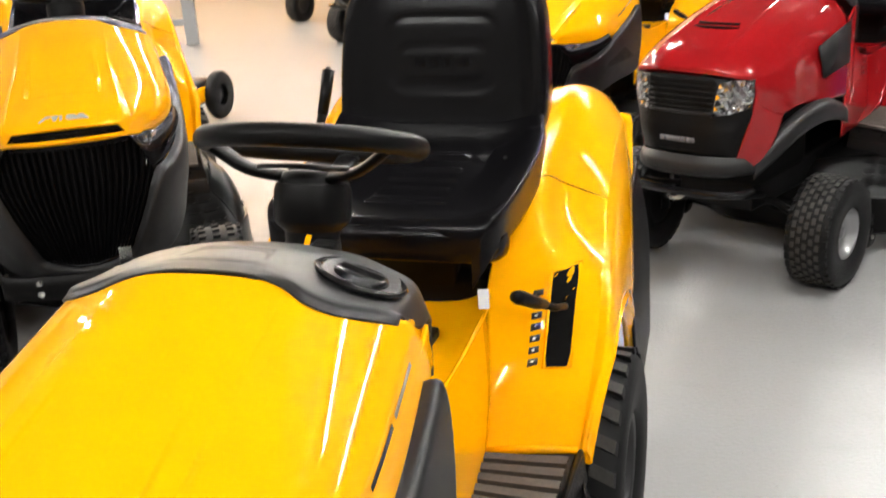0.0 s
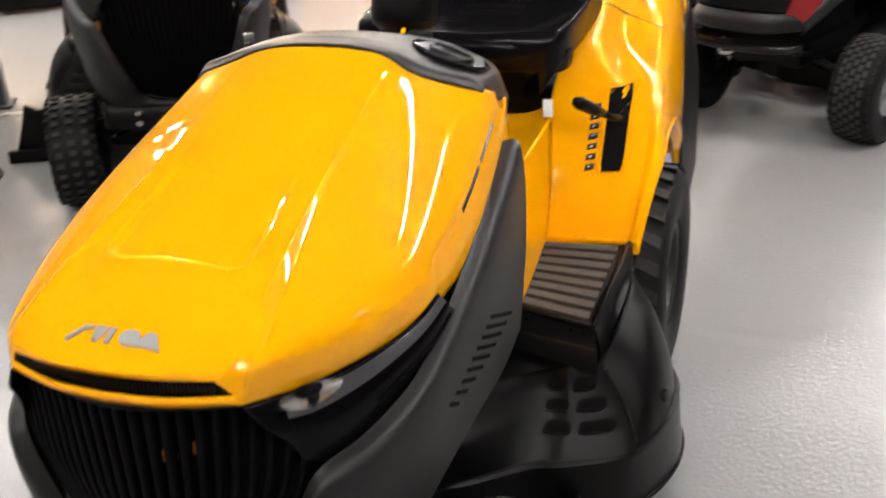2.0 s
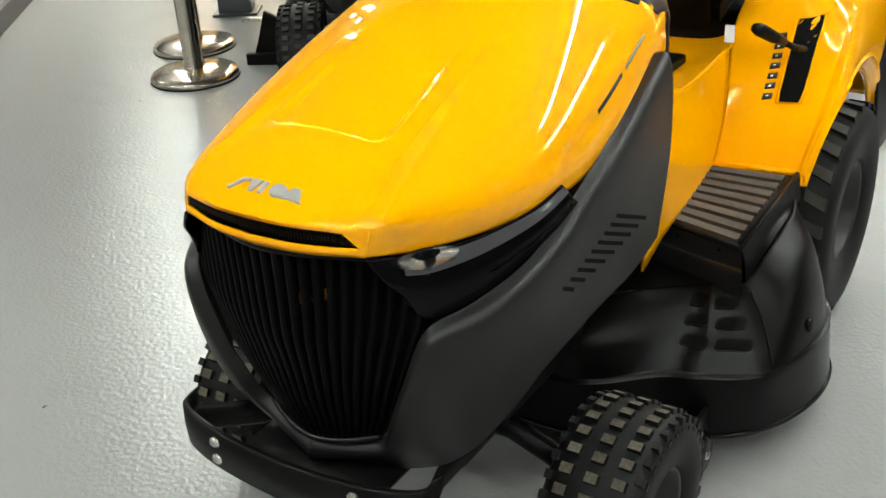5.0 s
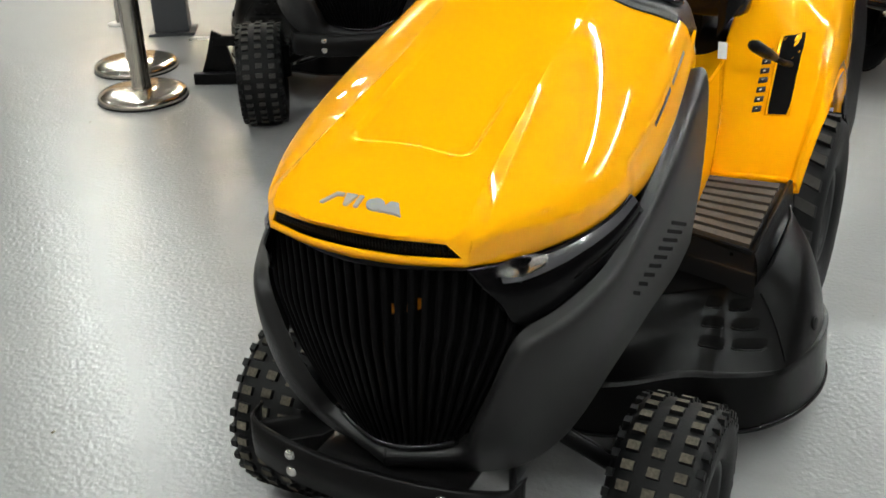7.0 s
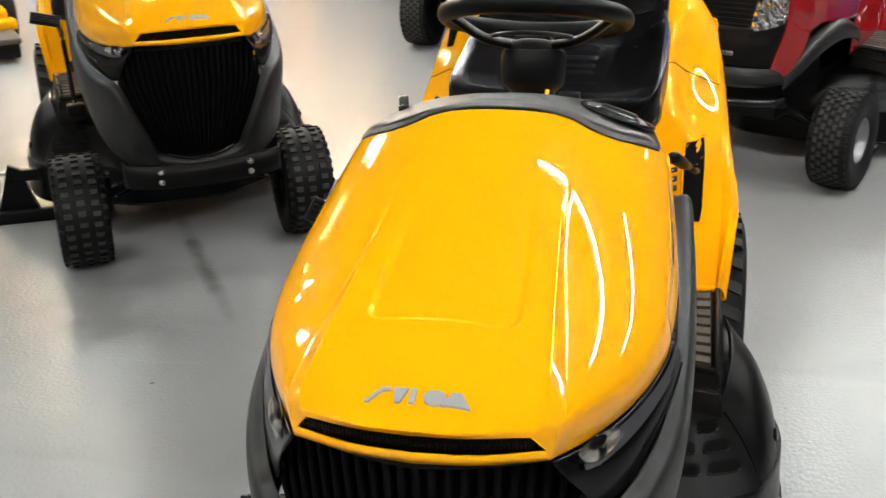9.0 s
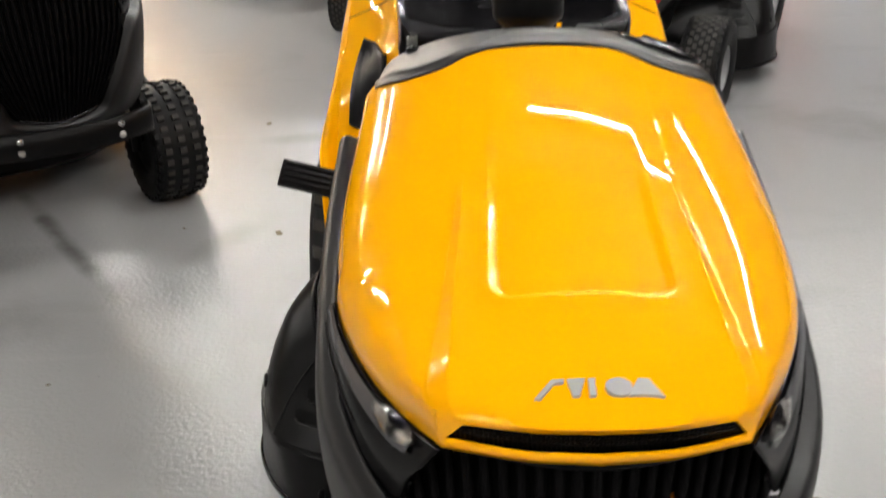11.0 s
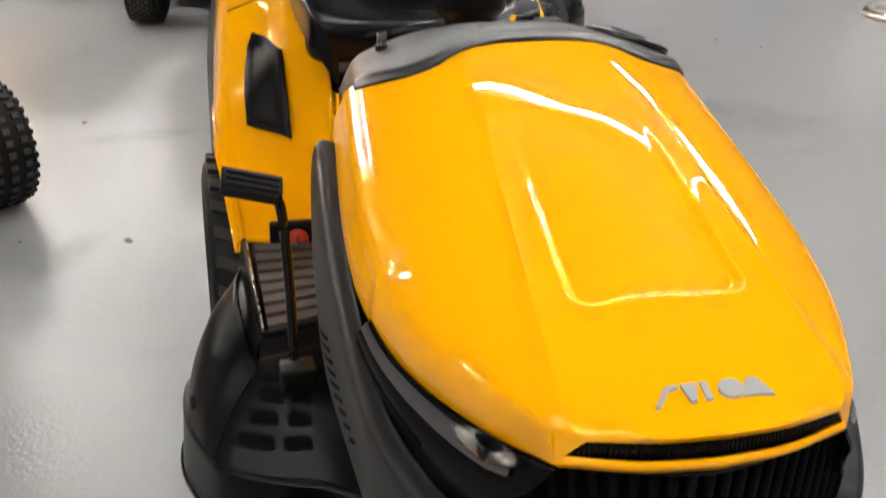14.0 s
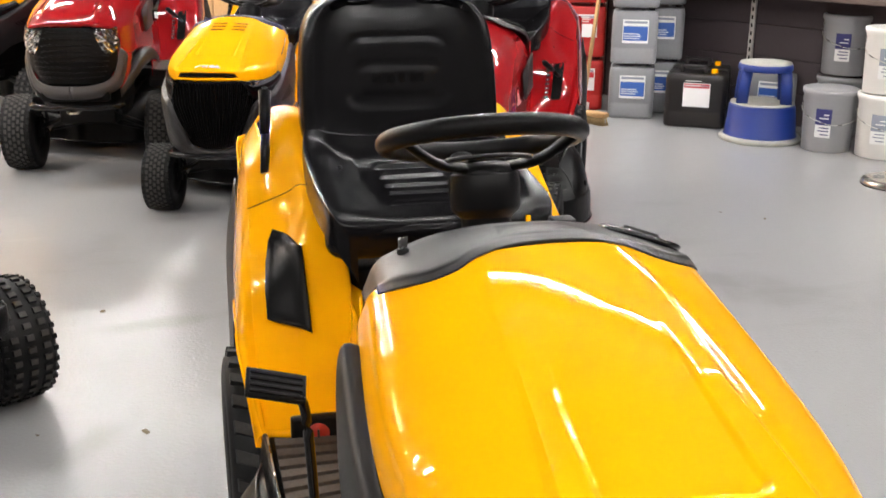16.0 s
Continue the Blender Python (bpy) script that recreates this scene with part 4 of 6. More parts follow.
def tractor_seat(root, z0=0.0):
    """Moulded black seat: pan with side bolsters and a tall back with a stitched panel."""
    pan = []
    for y, w, zc, ze in ((1.108, .165, .740, .742), (1.110, .184, .772, .774), (1.122, .200, .790, .797), (1.16, .212, .792, .810), (1.25, .218, .778, .818), (1.35, .220, .782, .830), (1.43, .220, .798, .846), (1.48, .217, .822, .862), (1.51, .210, .865, .884)):
        half = [(1, ze - .062), (1.0, ze - .010), (.965, ze), (.86, ze - .003), (.72, zc + (ze - zc) * .45), (.5, zc + .002), (.25, zc)]
        pan.append([(-w * k, y, z) for k, z in half] + [(0, y, zc)] + [(w * k, y, z) for k, z in half[::-1]])
    g = net(pan, 110, 96)
    x, y = g[..., 0], g[..., 1]
    groove = np.exp(-((np.abs(x) - .086 - .12 * (y - 1.28)) / .005) ** 2) * smooth(1.255, 1.29, y) * (1 - smooth(1.47, 1.50, y))
    front = np.exp(-((y - 1.262 - .9 * np.clip(np.abs(x) - .05, 0, 1) ** 1.5) / .005) ** 2) * (np.abs(x) < .088)
    ribs = (np.abs(x) < .068) * smooth(1.295, 1.30, y) * (1 - smooth(1.465, 1.47, y)) * smooth(.2, .7, np.sin((y - 1.29) / .18 * math.pi * 9))
    g[..., 2] -= .006 * np.maximum(groove, front) - .005 * ribs
    g[..., 2] += z0
    seat = part("seat", sheet(g), VINYL, root, "moulded black vinyl seat with ribbed middle", out=(0, 1.3, .4))
    thick(seat, .012)
    part("seat_base", box(-.190, .190, 1.150, 1.51, .728 + z0, .772 + z0, .02), BLACK, seat)
    part("front_roll", tube([(-.204, 1.175, .748 + z0), (-.196, 1.140, .750 + z0), (-.165, 1.122, .752 + z0), (0, 1.114, .754 + z0), (.165, 1.122, .752 + z0), (.196, 1.140, .750 + z0), (.204, 1.175, .748 + z0)], .01, 12, smooth=36, flat=(.012, .030)), VINYL, seat)
    back = []
    for z, w, y in ((.82, .200, 1.498), (.85, .208, 1.512), (.90, .212, 1.525), (.98, .210, 1.540), (1.06, .202, 1.555), (1.10, .19, 1.565), (1.128, .165, 1.575), (1.142, .12, 1.585), (1.146, .06, 1.592)):
        back.append([(-w, y + .055, z), (-w, y + .005, z), (-w * .92, y - .014, z), (-w * .70, y + .004, z), (-w * .35, y + .012, z), (0, y + .013, z), (w * .35, y + .012, z), (w * .70, y + .004, z), (w * .92, y - .014, z), (w, y + .005, z), (w, y + .055, z)])
    b = net(back, 80, 80)
    x, z = b[..., 0], b[..., 2]

    def groove_line(hw, zl, zh, rad, r=.005):
        """A pressed line round a box with rounded corners."""
        qx, qz = np.abs(x) - hw + rad, np.abs(z - (zl + zh) / 2) - (zh - zl) / 2 + rad
        d = np.hypot(np.maximum(qx, 0), np.maximum(qz, 0)) + np.minimum(np.maximum(qx, qz), 0) - rad
        return np.exp(-(d / r) ** 2)
    b[..., 1] += .0030 * np.maximum(groove_line(.104, .925, 1.062, .03), groove_line(.086, .938, 1.008, .02))
    b[..., 2] += z0
    bk = part("backrest", sheet(b), VINYL, seat, "tall moulded black backrest", out=(0, 1.75, .80))
    thick(bk, .012)
    shell = [[(-w, y + .052, z + z0), (-w * .8, y + .078, z + z0), (0, y + .088, z + z0), (w * .8, y + .078, z + z0), (w, y + .052, z + z0)]
             for z, w, y in ((.80, .198, 1.495), (.90, .212, 1.525), (1.0, .209, 1.544), (1.08, .198, 1.560), (1.12, .175, 1.570), (1.140, .13, 1.575), (1.147, .06, 1.570))]
    shell.append([(x, 1.598, 1.1485 + z0) for x in (-.06, -.03, 0, .03, .06)])
    thick(part("back_shell", sheet(net(shell, 40, 30)), BLACK, seat), .004)
    for a0, a1 in ((-.058, -.036), (-.028, -.008), (.0, .014), (.024, .056)):
        part("embossed_bar", box(a0, a1, 1.5505, 1.556, .958 + z0, .990 + z0, .002), VINYL, bk)
    for s in (1, -1):
        part("hinge_boss", turned([(0, 0), (.020, 0), (.022, .02), (.012, .028), (0, .028)], 16, pose(s * .203, 1.49, .80 + z0, 0, 90 * s, 0)), BLACK, seat)
        part("seat_catch", box(s * .155 - .012, s * .155 + .012, 1.43, 1.455, .80 + z0, .818 + z0, .004), BLACK, seat)
    part("seat_bracket", box(-.10, .10, 1.24, 1.45, .62 + z0, .73 + z0, .01), BLACK, seat)
    return seat


def chassis(root, rim_mat, lugs_f, lugs_r, front=(.333, .32, .163), r=.163, w=.148, rear=(.305, 1.335, .232), loose=False):
    part("frame", box(-.13, .13, .20, 1.30, .235, .335, .01), BLACK, root)
    part("engine_block", box(-.17, .17, .16, .50, .33, .62, .03), DARK, root)
    part("front_axle", tube([(-.27, .32, .19), (-.15, .31, .245), (.15, .31, .245), (.27, .32, .19)], .013, 10), BLACK, root)
    for s in (1, -1):
        part("kingpin", tube([(s * .255, .32, .15), (s * .255, .32, .25)], .015, 10), BLACK, root)
        part("tie_rod", tube([(s * .05, .40, .21), (s * .25, .37, .17)], .007, 8), BLACK, root)
        part("knuckle", box(s * .262 - .022, s * .262 + .022, .335, .40, .165, .192, .006), BLACK, root)
        for dx, dy, dz in ((.018, .062, .030), (-.020, .050, .022), (.000, .020, .075)):
            part("steering_bolt", turned([(0, .016), (.006, .015), (.0085, .010), (.0085, .004), (.005, .003), (.005, -.012), (0, -.012)], 8, pose(s * (.245 + dx), .33 + dy, .175 + dz, 15, 20 * s, 0)), STEEL, root)
        part("rod_joint", turned([(0, -.012), (.013, -.012), (.013, .012), (0, .014)], 10, pose(s * .235, .375, .185)), STEEL, root)
        wheel_mesh(r, w, .082, rim_mat, root, (s * front[0], front[1], r), s, lugs_f, loose)
        wheel_mesh(.232, .205, .112, rim_mat, root, (s * rear[0], rear[1], .232), s, lugs_r, loose)
    part("rear_axle", tube([(-.25, 1.335, .232), (.25, 1.335, .232)], .03, 12), BLACK, root)


def bumper(root):
    pts = cat([(-.215, .02, .350), (-.20, -.018, .350), (-.12, -.040, .346), (0, -.048, .344), (.12, -.040, .346), (.20, -.018, .350), (.215, .02, .350)], 40)
    rows = [pts + np.array([0, o, z]) for o, z in ((.006, .034), (-.002, .031), (-.004, .0), (-.002, -.031), (.006, -.034))]
    b = part("bumper", sheet(np.array(rows)), BLACK, root, "black steel front bumper with bolts", out=(0, .3, .34))
    thick(b, .005)
    for s in (1, -1):
        for z in (.362, .333):
            part("bolt", turned([(0, .004), (.006, .003), (.0085, 0), (.0085, -.004)], 12, pose(s * .120, -.045, z, 90, 0, 0)), STEEL, b)
        part("bumper_arm", tube([(s * .205, .0, .345), (s * .16, .10, .31), (s * .14, .25, .28)], .012, 8, flat=(.006, .022)), BLACK, b)
    part("bumper_tray", box(-.12, .12, -.02, .10, .318, .324), BLACK, b)


def tube_bumper(root, r=.013):
    bp = tube([(-.20, .06, .352), (-.19, -.005, .356), (-.12, -.05, .358), (0, -.062, .358), (.12, -.05, .358), (.19, -.005, .356), (.20, .06, .352)], r, 10, smooth=36)
    b = part("bumper", bp, GLOSS, root, "black tubular front bumper")
    for s in (1, -1):
        part("bumper_arm", tube([(s * .19, .0, .354), (s * .16, .10, .32), (s * .14, .25, .28)], .010, 8), BLACK, b)


def yellow_tractor(label, group, close=False, slim=False):
    root = empty("lawn_tractor", label, "lawn tractor", group)
    yellow_hood(root)
    yellow_grille(root, close)
    yellow_panels(root)
    yellow_lamps(root)
    (tube_bumper if slim else bumper)(root)
    yellow_body(root, YELLOW)
    yellow_dash(root)
    tractor_seat(root)
    mower_deck(root)
    chassis(root, RIMBLACK, turf_lugs if slim else block_lugs, bar_lugs, loose=close)
    return root


# ---- red lawn tractor ----
def red_tractor(label, group, angular=False):
    root = empty("lawn_tractor", label, "lawn tractor", group)
    rows = [
        [(0, -.030, .715), (.09, -.024, .713), (.165, .010, .700), (.190, .045, .690), (.200, .060, .655), (.205, .075, .62)],
        [(0, -.020, .735), (.09, -.014, .733), (.168, .022, .716), (.198, .060, .696), (.210, .080, .655), (.212, .10, .60)],
        [(0, .060, .778), (.09, .062, .774), (.168, .085, .752), (.212, .115, .708), (.226, .14, .655), (.230, .16, .57)],
        [(0, .22, .828), (.09, .22, .822), (.172, .225, .795), (.226, .235, .735), (.240, .25, .66), (.244, .27, .58)],
        [(0, .42, .878), (.09, .42, .870), (.176, .42, .838), (.232, .42, .765), (.246, .42, .67), (.250, .42, .56)],
        [(0, .58, .912), (.09, .58, .903), (.178, .585, .868), (.236, .59, .790), (.250, .59, .68), (.254, .59, .55)],
    ]
    g = net(rows, 70, 60)
    ridge = np.exp(-((np.abs(g[..., 0]) - .112 + .03 * g[..., 1]) / .012) ** 2) * smooth(-.02, .06, g[..., 1]) * (1 - smooth(.35, .55, g[..., 1]))
    g[..., 2] += .006 * ridge
    bm = sheet(g)
    both(bm)
    hood = part("hood", bm, RED, root, "glossy red engine hood", out=(0, .35, .5))
    thick(hood, .004)
    for k, (yy, w) in enumerate(((.165, .075), (.180, .068))):
        part("hood_vent", tube([(x, yy + .02 * (x / w) ** 2, .8155 + .01 * k - .02 * (x / .2) ** 2) for x in np.linspace(-w, w, 9)], .004, 6), DARK, hood)
    # front cheeks run down beside the mask
    for s in (1, -1):
        ck = net([[(s * .200, .060, .655), (s * .212, .10, .60), (s * .236, .17, .57)], [(s * .192, .050, .58), (s * .205, .09, .54), (s * .230, .15, .52)], [(s * .172, .035, .50), (s * .190, .07, .47), (s * .215, .12, .45)], [(s * .158, .030, .45), (s * .172, .06, .435), (s * .190, .09, .42)]], 20, 16)
        thick(part("cheek", sheet(ck), RED, root, out=(0, .4, .5)), .004)
        vt = [(s * .250, .36, .742), (s * .253, .575, .790), (s * .257, .575, .660), (s * .254, .40, .640)]
        b = bmesh.new()
        vv = [b.verts.new((x + s * .001, y, z)) for x, y, z in vt]
        b.faces.new(vv)
        thick(part("side_vent", b, PANEL, hood), .006, 0)
        arc = [(s * .185, .085, .425), (s * .225, .13, .475), (s * .262, .21, .535), (s * .282, .31, .560), (s * .288, .42, .552), (s * .285, .52, .52)]
        inn = [(x - s * .03, y + .012, z + .018) for x, y, z in arc]
        low_ = [(x + s * .004, y + .006, z - .045) for x, y, z in arc]
        thick(part("wheel_flare", sheet(net([inn, arc, low_], 8, 30)), PANEL, root, "dark grey wheel arch flare", out=(0, .35, .3)), .004)
        if angular:
            lampr = [[(s * .108, -.019, .690), (s * .165, .008, .697), (s * .199, .050, .700)], [(s * .126, -.018, .645), (s * .168, .006, .648), (s * .205, .053, .655)], [(s * .150, -.004, .585), (s * .180, .018, .594), (s * .206, .056, .618)]]
        else:
            lampr = [[(s * .118, -.016, .690), (s * .165, .012, .694), (s * .197, .052, .690)], [(s * .112, -.022, .640), (s * .160, .004, .640), (s * .198, .050, .640)], [(s * .104, -.026, .588), (s * .150, -.002, .596), (s * .192, .045, .612)]]
        lampg = net(lampr, 14, 14)
        facets = net(lampr, 6, 7)
        facets[1:-1, 1:-1, 1] += .009 * (np.indices((5, 6)).sum(0) % 2) - .002
        lp = part("headlamp", sheet(facets), CHROME, root, "clear faceted headlamp", smooth=False, out=(0, .3, .62))
        gl = lampg.copy()
        gl[..., 1] -= .006
        gl[..., 0] += s * .003
        part("lens", sheet(gl), LENS, lp).visible_shadow = False
        part("lamp_frame", tube([lampg[0, 0], lampg[0, -1], lampg[-1, -1], lampg[-1, 0]], .005, 6, closed=True), BLACK, lp)
        for k in range(3):
            part("lamp_rib", tube([lampg[4 + 3 * k, 1] + np.array([0, -.002, 0]), lampg[4 + 3 * k, -2] + np.array([0, -.002, 0])], .0025, 5), STEEL, lp)
    if angular:
        mask = net([[(0, -.028, .708), (.09, -.022, .706), (.118, -.014, .702), (.19, .046, .694)], [(0, -.040, .62), (.08, -.034, .615), (.14, -.010, .605), (.196, .05, .61)], [(0, -.048, .54), (.08, -.040, .535), (.14, -.010, .53), (.188, .045, .53)], [(0, -.046, .46), (.07, -.038, .46), (.115, -.012, .458), (.15, .03, .455)]], 30, 30)
        bm = sheet(mask)
        both(bm)
        mk = part("front_mask", bm, BLACK, root, "black honeycomb front mask", out=(0, .4, .58))
        thick(mk, .004)
        # zigzag ribs of the honeycomb, fanned towards the lamps
        for k in range(9):
            row = mask[3 + 3 * k]
            for s in (1, -1):
                rib = [(s * q[0], q[1] - .005, q[2] + .014 * q[0] / .19 + .004 * (i % 2)) for i, q in enumerate(row[:(18 if k < 4 else 26):2])]
                part("mask_rib", tube(rib, .0032, 6), BLACK, mk)
        ring_in = [(.202, .062, .610), (.190, .042, .53), (.160, .012, .475), (.09, -.042, .455), (0, -.054, .452)]
        ring_mid = [(.220, .085, .590), (.208, .058, .52), (.180, .026, .452), (.10, -.042, .424), (0, -.062, .420)]
        ring_out = [(.226, .115, .570), (.214, .090, .49), (.186, .060, .425), (.10, -.020, .394), (0, -.045, .390)]
        for s in (1, -1):
            band = net([[(s * x, y, z) for x, y, z in row] for row in (ring_in, ring_mid, ring_out)], 10, 30)
            thick(part("chin_band", sheet(band), BAND, root, "wide grey band round the mask", out=(0, .4, .55)), .004)
        part("lower_chin", box(-.15, .15, .0, .06, .375, .425, .012), BLACK, root)
    else:
        mask = net([[(0, -.028, .706), (.09, -.022, .704), (.118, -.014, .700), (.19, .046, .694)], [(0, -.036, .60), (.08, -.032, .595), (.13, -.012, .58), (.195, .05, .60)], [(0, -.044, .54), (.09, -.038, .535), (.15, -.004, .535), (.180, .040, .54)], [(0, -.044, .47), (.08, -.036, .47), (.13, -.004, .465), (.158, .03, .455)]], 30, 30)
        bm = sheet(mask)
        both(bm)
        mk = part("front_mask", bm, BLACK, root, "black front mask", out=(0, .4, .58))
        thick(mk, .004)
        for k in range(6):
            z = .608 + k * .0165
            part("slat", tube([(x, -.036 + .012 * (z - .60) / .1 + .9 * x * x, z) for x in np.linspace(-.104 - .08 * (z - .608), .104 + .08 * (z - .608), 9)], .005, 8, flat=(.006, .0055)), BLACK, mk)
        part("mask_frame", tube([(x, -.0365 + 1.0 * x * x, .596) for x in np.linspace(-.105, .105, 11)], .005, 8), PANEL, mk)
        bars([(-.058, -.040), (-.037, .008), (.011, .030), (.033, .058)], lambda x, v: Vector((x, -.0455 + .9 * x * x, .507 + v)), DIMGREY, mk, "badge_bar", h=.015, lift=.0012)
        chin = net([[(0, -.050, .470), (.08, -.042, .470), (.135, -.008, .465), (.170, .05, .455)], [(0, -.064, .445), (.09, -.054, .445), (.150, -.010, .440), (.190, .07, .432)], [(0, -.058, .415), (.09, -.048, .415), (.148, -.004, .41), (.190, .09, .40)], [(0, -.03, .398), (.08, -.022, .398), (.13, .015, .395), (.17, .10, .39)]], 20, 24)
        bm = sheet(chin)
        both(bm)
        thick(part("chin", bm, PANEL, root, "dark grey chin below the mask", out=(0, .4, .43)), .004)
        part("chin_inset", tube([(x, -.0445 + .9 * x * x, .478) for x in np.linspace(-.06, .06, 9)], .004, 6), DARK, root)
    tube_bumper(root)
    part("tow_eye", tube([(-.03, -.03, .345), (-.02, -.055, .335), (0, -.062, .332), (.02, -.055, .335), (.03, -.03, .345)], .006, 8), STEEL, root)
    yellow_body(root, RED)
    yellow_dash(root)
    tractor_seat(root)
    mower_deck(root)
    chassis(root, RIMSILVER, turf_lugs, turf_lugs, r=.176, w=.150)
    return root


# ---- showroom ----
FLOOR = mat("painted_floor", (0.29, 0.29, 0.295), 0.24, bump=0.75, bump_scale=85)


def scuffs(m):
    """Long faint scuffs, dull patches and small specks in the floor paint."""
    nt = m.node_tree
    p = nt.nodes["Principled BSDF"]
    co = nt.nodes.new("ShaderNodeTexCoord").outputs["Object"]
    col = nt.nodes.new("ShaderNodeRGB").outputs[0]
    col.default_value = p.inputs["Base Color"].default_value
    for scale, turn, lo, hi, amount, tone in (((.35, .5, 1), 0, .3, .8, .16, .20), ((1.6, 6, 1), 34, .60, .74, .10, .16), ((1.3, 9, 1), -58, .64, .74, .08, .42), ((2.5, 2.5, 1), 15, .60, .78, .14, .17), ((75, 75, 1), 0, .70, .76, .35, .14)):
        mp = nt.nodes.new("ShaderNodeMapping")
        mp.inputs["Scale"].default_value = scale
        mp.inputs["Rotation"].default_value = (0, 0, radians(turn))
        n = nt.nodes.new("ShaderNodeTexNoise")
        n.inputs["Scale"].default_value = 1.0
        n.inputs["Detail"].default_value = 2.5
        mr = nt.nodes.new("ShaderNodeMapRange")
        mr.interpolation_type = "SMOOTHSTEP"
        mr.inputs["From Min"].default_value, mr.inputs["From Max"].default_value, mr.inputs["To Max"].default_value = lo, hi, amount
        mix = nt.nodes.new("ShaderNodeMix")
        mix.data_type = "RGBA"
        mix.inputs[7].default_value = (tone, tone * .985, tone * .96, 1)
        nt.links.new(co, mp.inputs[0])
        nt.links.new(mp.outputs[0], n.inputs["Vector"])
        nt.links.new(n.outputs["Fac"], mr.inputs["Value"])
        nt.links.new(mr.outputs[0], mix.inputs[0])
        nt.links.new(col, mix.inputs[6])
        col = mix.outputs[2]
    nt.links.new(col, p.inputs["Base Color"])


def stain(m, x, y, turn, length, width, tone, amount):
    """A ragged dirty patch or tyre mark on the floor, at its place."""
    nt = m.node_tree
    p = nt.nodes["Principled BSDF"]
    col = p.inputs["Base Color"].links[0].from_socket
    co = nt.nodes.new("ShaderNodeTexCoord").outputs["Object"]
    mp = nt.nodes.new("ShaderNodeMapping")
    mp.vector_type = "TEXTURE"
    mp.inputs["Location"].default_value = (x, y, 0)
    mp.inputs["Rotation"].default_value = (0, 0, radians(turn))
    mp.inputs["Scale"].default_value = (length, width, 1)
    rough = nt.nodes.new("ShaderNodeTexNoise")
    rough.inputs["Scale"].default_value, rough.inputs["Detail"].default_value = 7.0, 4.0
    gr = nt.nodes.new("ShaderNodeTexGradient")
    gr.gradient_type = "SPHERICAL"
    mul = nt.nodes.new("ShaderNodeMath")
    mul.operation = "MULTIPLY"
    mr = nt.nodes.new("ShaderNodeMapRange")
    mr.interpolation_type = "SMOOTHSTEP"
    mr.inputs["From Min"].default_value, mr.inputs["From Max"].default_value, mr.inputs["To Max"].default_value = .08, .50, amount
    mix = nt.nodes.new("ShaderNodeMix")
    mix.data_type = "RGBA"
    mix.inputs[7].default_value = (tone, tone * .96, tone * .90, 1)
    for a, b in ((co, mp.inputs[0]), (mp.outputs[0], gr.inputs[0]), (co, rough.inputs["Vector"]), (gr.outputs["Fac"], mul.inputs[0]), (rough.outputs["Fac"], mul.inputs[1]),
                 (mul.outputs[0], mr.inputs["Value"]), (mr.outputs[0], mix.inputs[0]), (col, mix.inputs[6]), (mix.outputs[2], p.inputs["Base Color"])):
        nt.links.new(a, b)


scuffs(FLOOR)
for spot in ((-1.20, 1.95, -56, 0.65, .05, .08, .75), (-1.56, 2.34, 20, .45, .22, .12, .45), (-1.35, 1.55, -30, .55, .25, .12, .40), (-.72, 1.95, 60, .30, .10, .15, .30), (-.55, 2.75, 10, .35, .10, .13, .35), (1.35, 2.75, -35, .9, .30, .16, .35), (1.2, 1.1, 50, .6, .2, .18, .25)):
    stain(FLOOR, *spot)
WALLPAINT = mat("wall_paint", (0.62, 0.60, 0.56), 0.7, grain=0.08, scale=60, patch=0.12, patch_scale=1.2)
SLATWALL = mat("slat_wall_grey", (0.055, 0.043, 0.047), 0.7, spec=0.25, grain=0.2, scale=50, patch=0.2, patch_scale=2)
CEILING = mat("ceiling_grey", (0.07, 0.067, 0.064), 0.8, grain=0.06, scale=30, patch=0.1, patch_scale=1)
TUBELIGHT = mat("tube_light", (1.0, 0.98, 0.93), 0.5, emit=TUBE_POWER)
WARMFILL = mat("warm_fill_tube", (1.0, 0.78, 0.52), 0.5, emit=TUBE_POWER * 1.4)
PINE = mat("pine_board", (0.50, 0.30, 0.13), 0.6, grain=0.35, scale=30, patch=0.25, patch_scale=4, spread=0.15)
CARD = mat("cardboard", (0.42, 0.27, 0.14), 0.8, grain=0.15, scale=40, patch=0.15, patch_scale=5, spread=0.15)
POSTGREY = mat("post_grey", (0.055, 0.058, 0.066), 0.5, grain=0.15, scale=60, patch=0.15, patch_scale=5)
RACKGREY = mat("rack_grey", (0.20, 0.205, 0.21), 0.5, grain=0.15, scale=60, patch=0.15, patch_scale=5)

CEIL = 2.9
tagged(part("floor", box(-12, 12, -8, 16, -.1, 0), FLOOR, smooth=False), "smooth light grey painted concrete floor", "floor", kind="structure")
tagged(part("ceiling", box(-12, 12, -8, 16, CEIL, CEIL + .1), CEILING, smooth=False), "plain dark grey ceiling", "ceiling", kind="structure")
for nm, b in (("wall_west", (-12.2, -12, -8, 16, 0, CEIL)), ("wall_south", (-12, 12, -8.2, -8, 0, CEIL)), ("wall_north", (-12, 12, 16, 16.2, 0, CEIL)), ("wall_east", (12, 12.2, -8, 16, 0, CEIL))):
    tagged(part(nm, box(*b), WALLPAINT, smooth=False), "plain painted showroom wall", "wall", kind="structure")
tagged(part("wall_back", box(-11.9, 1.0, 10.6, 10.75, 0, CEIL), PINE, smooth=False), "warm pine-boarded back wall", "wall", kind="structure")
WALL = pose(2.78, 6.12, 0, 0, 0, -60)   # the stock wall runs along its x and faces its -y
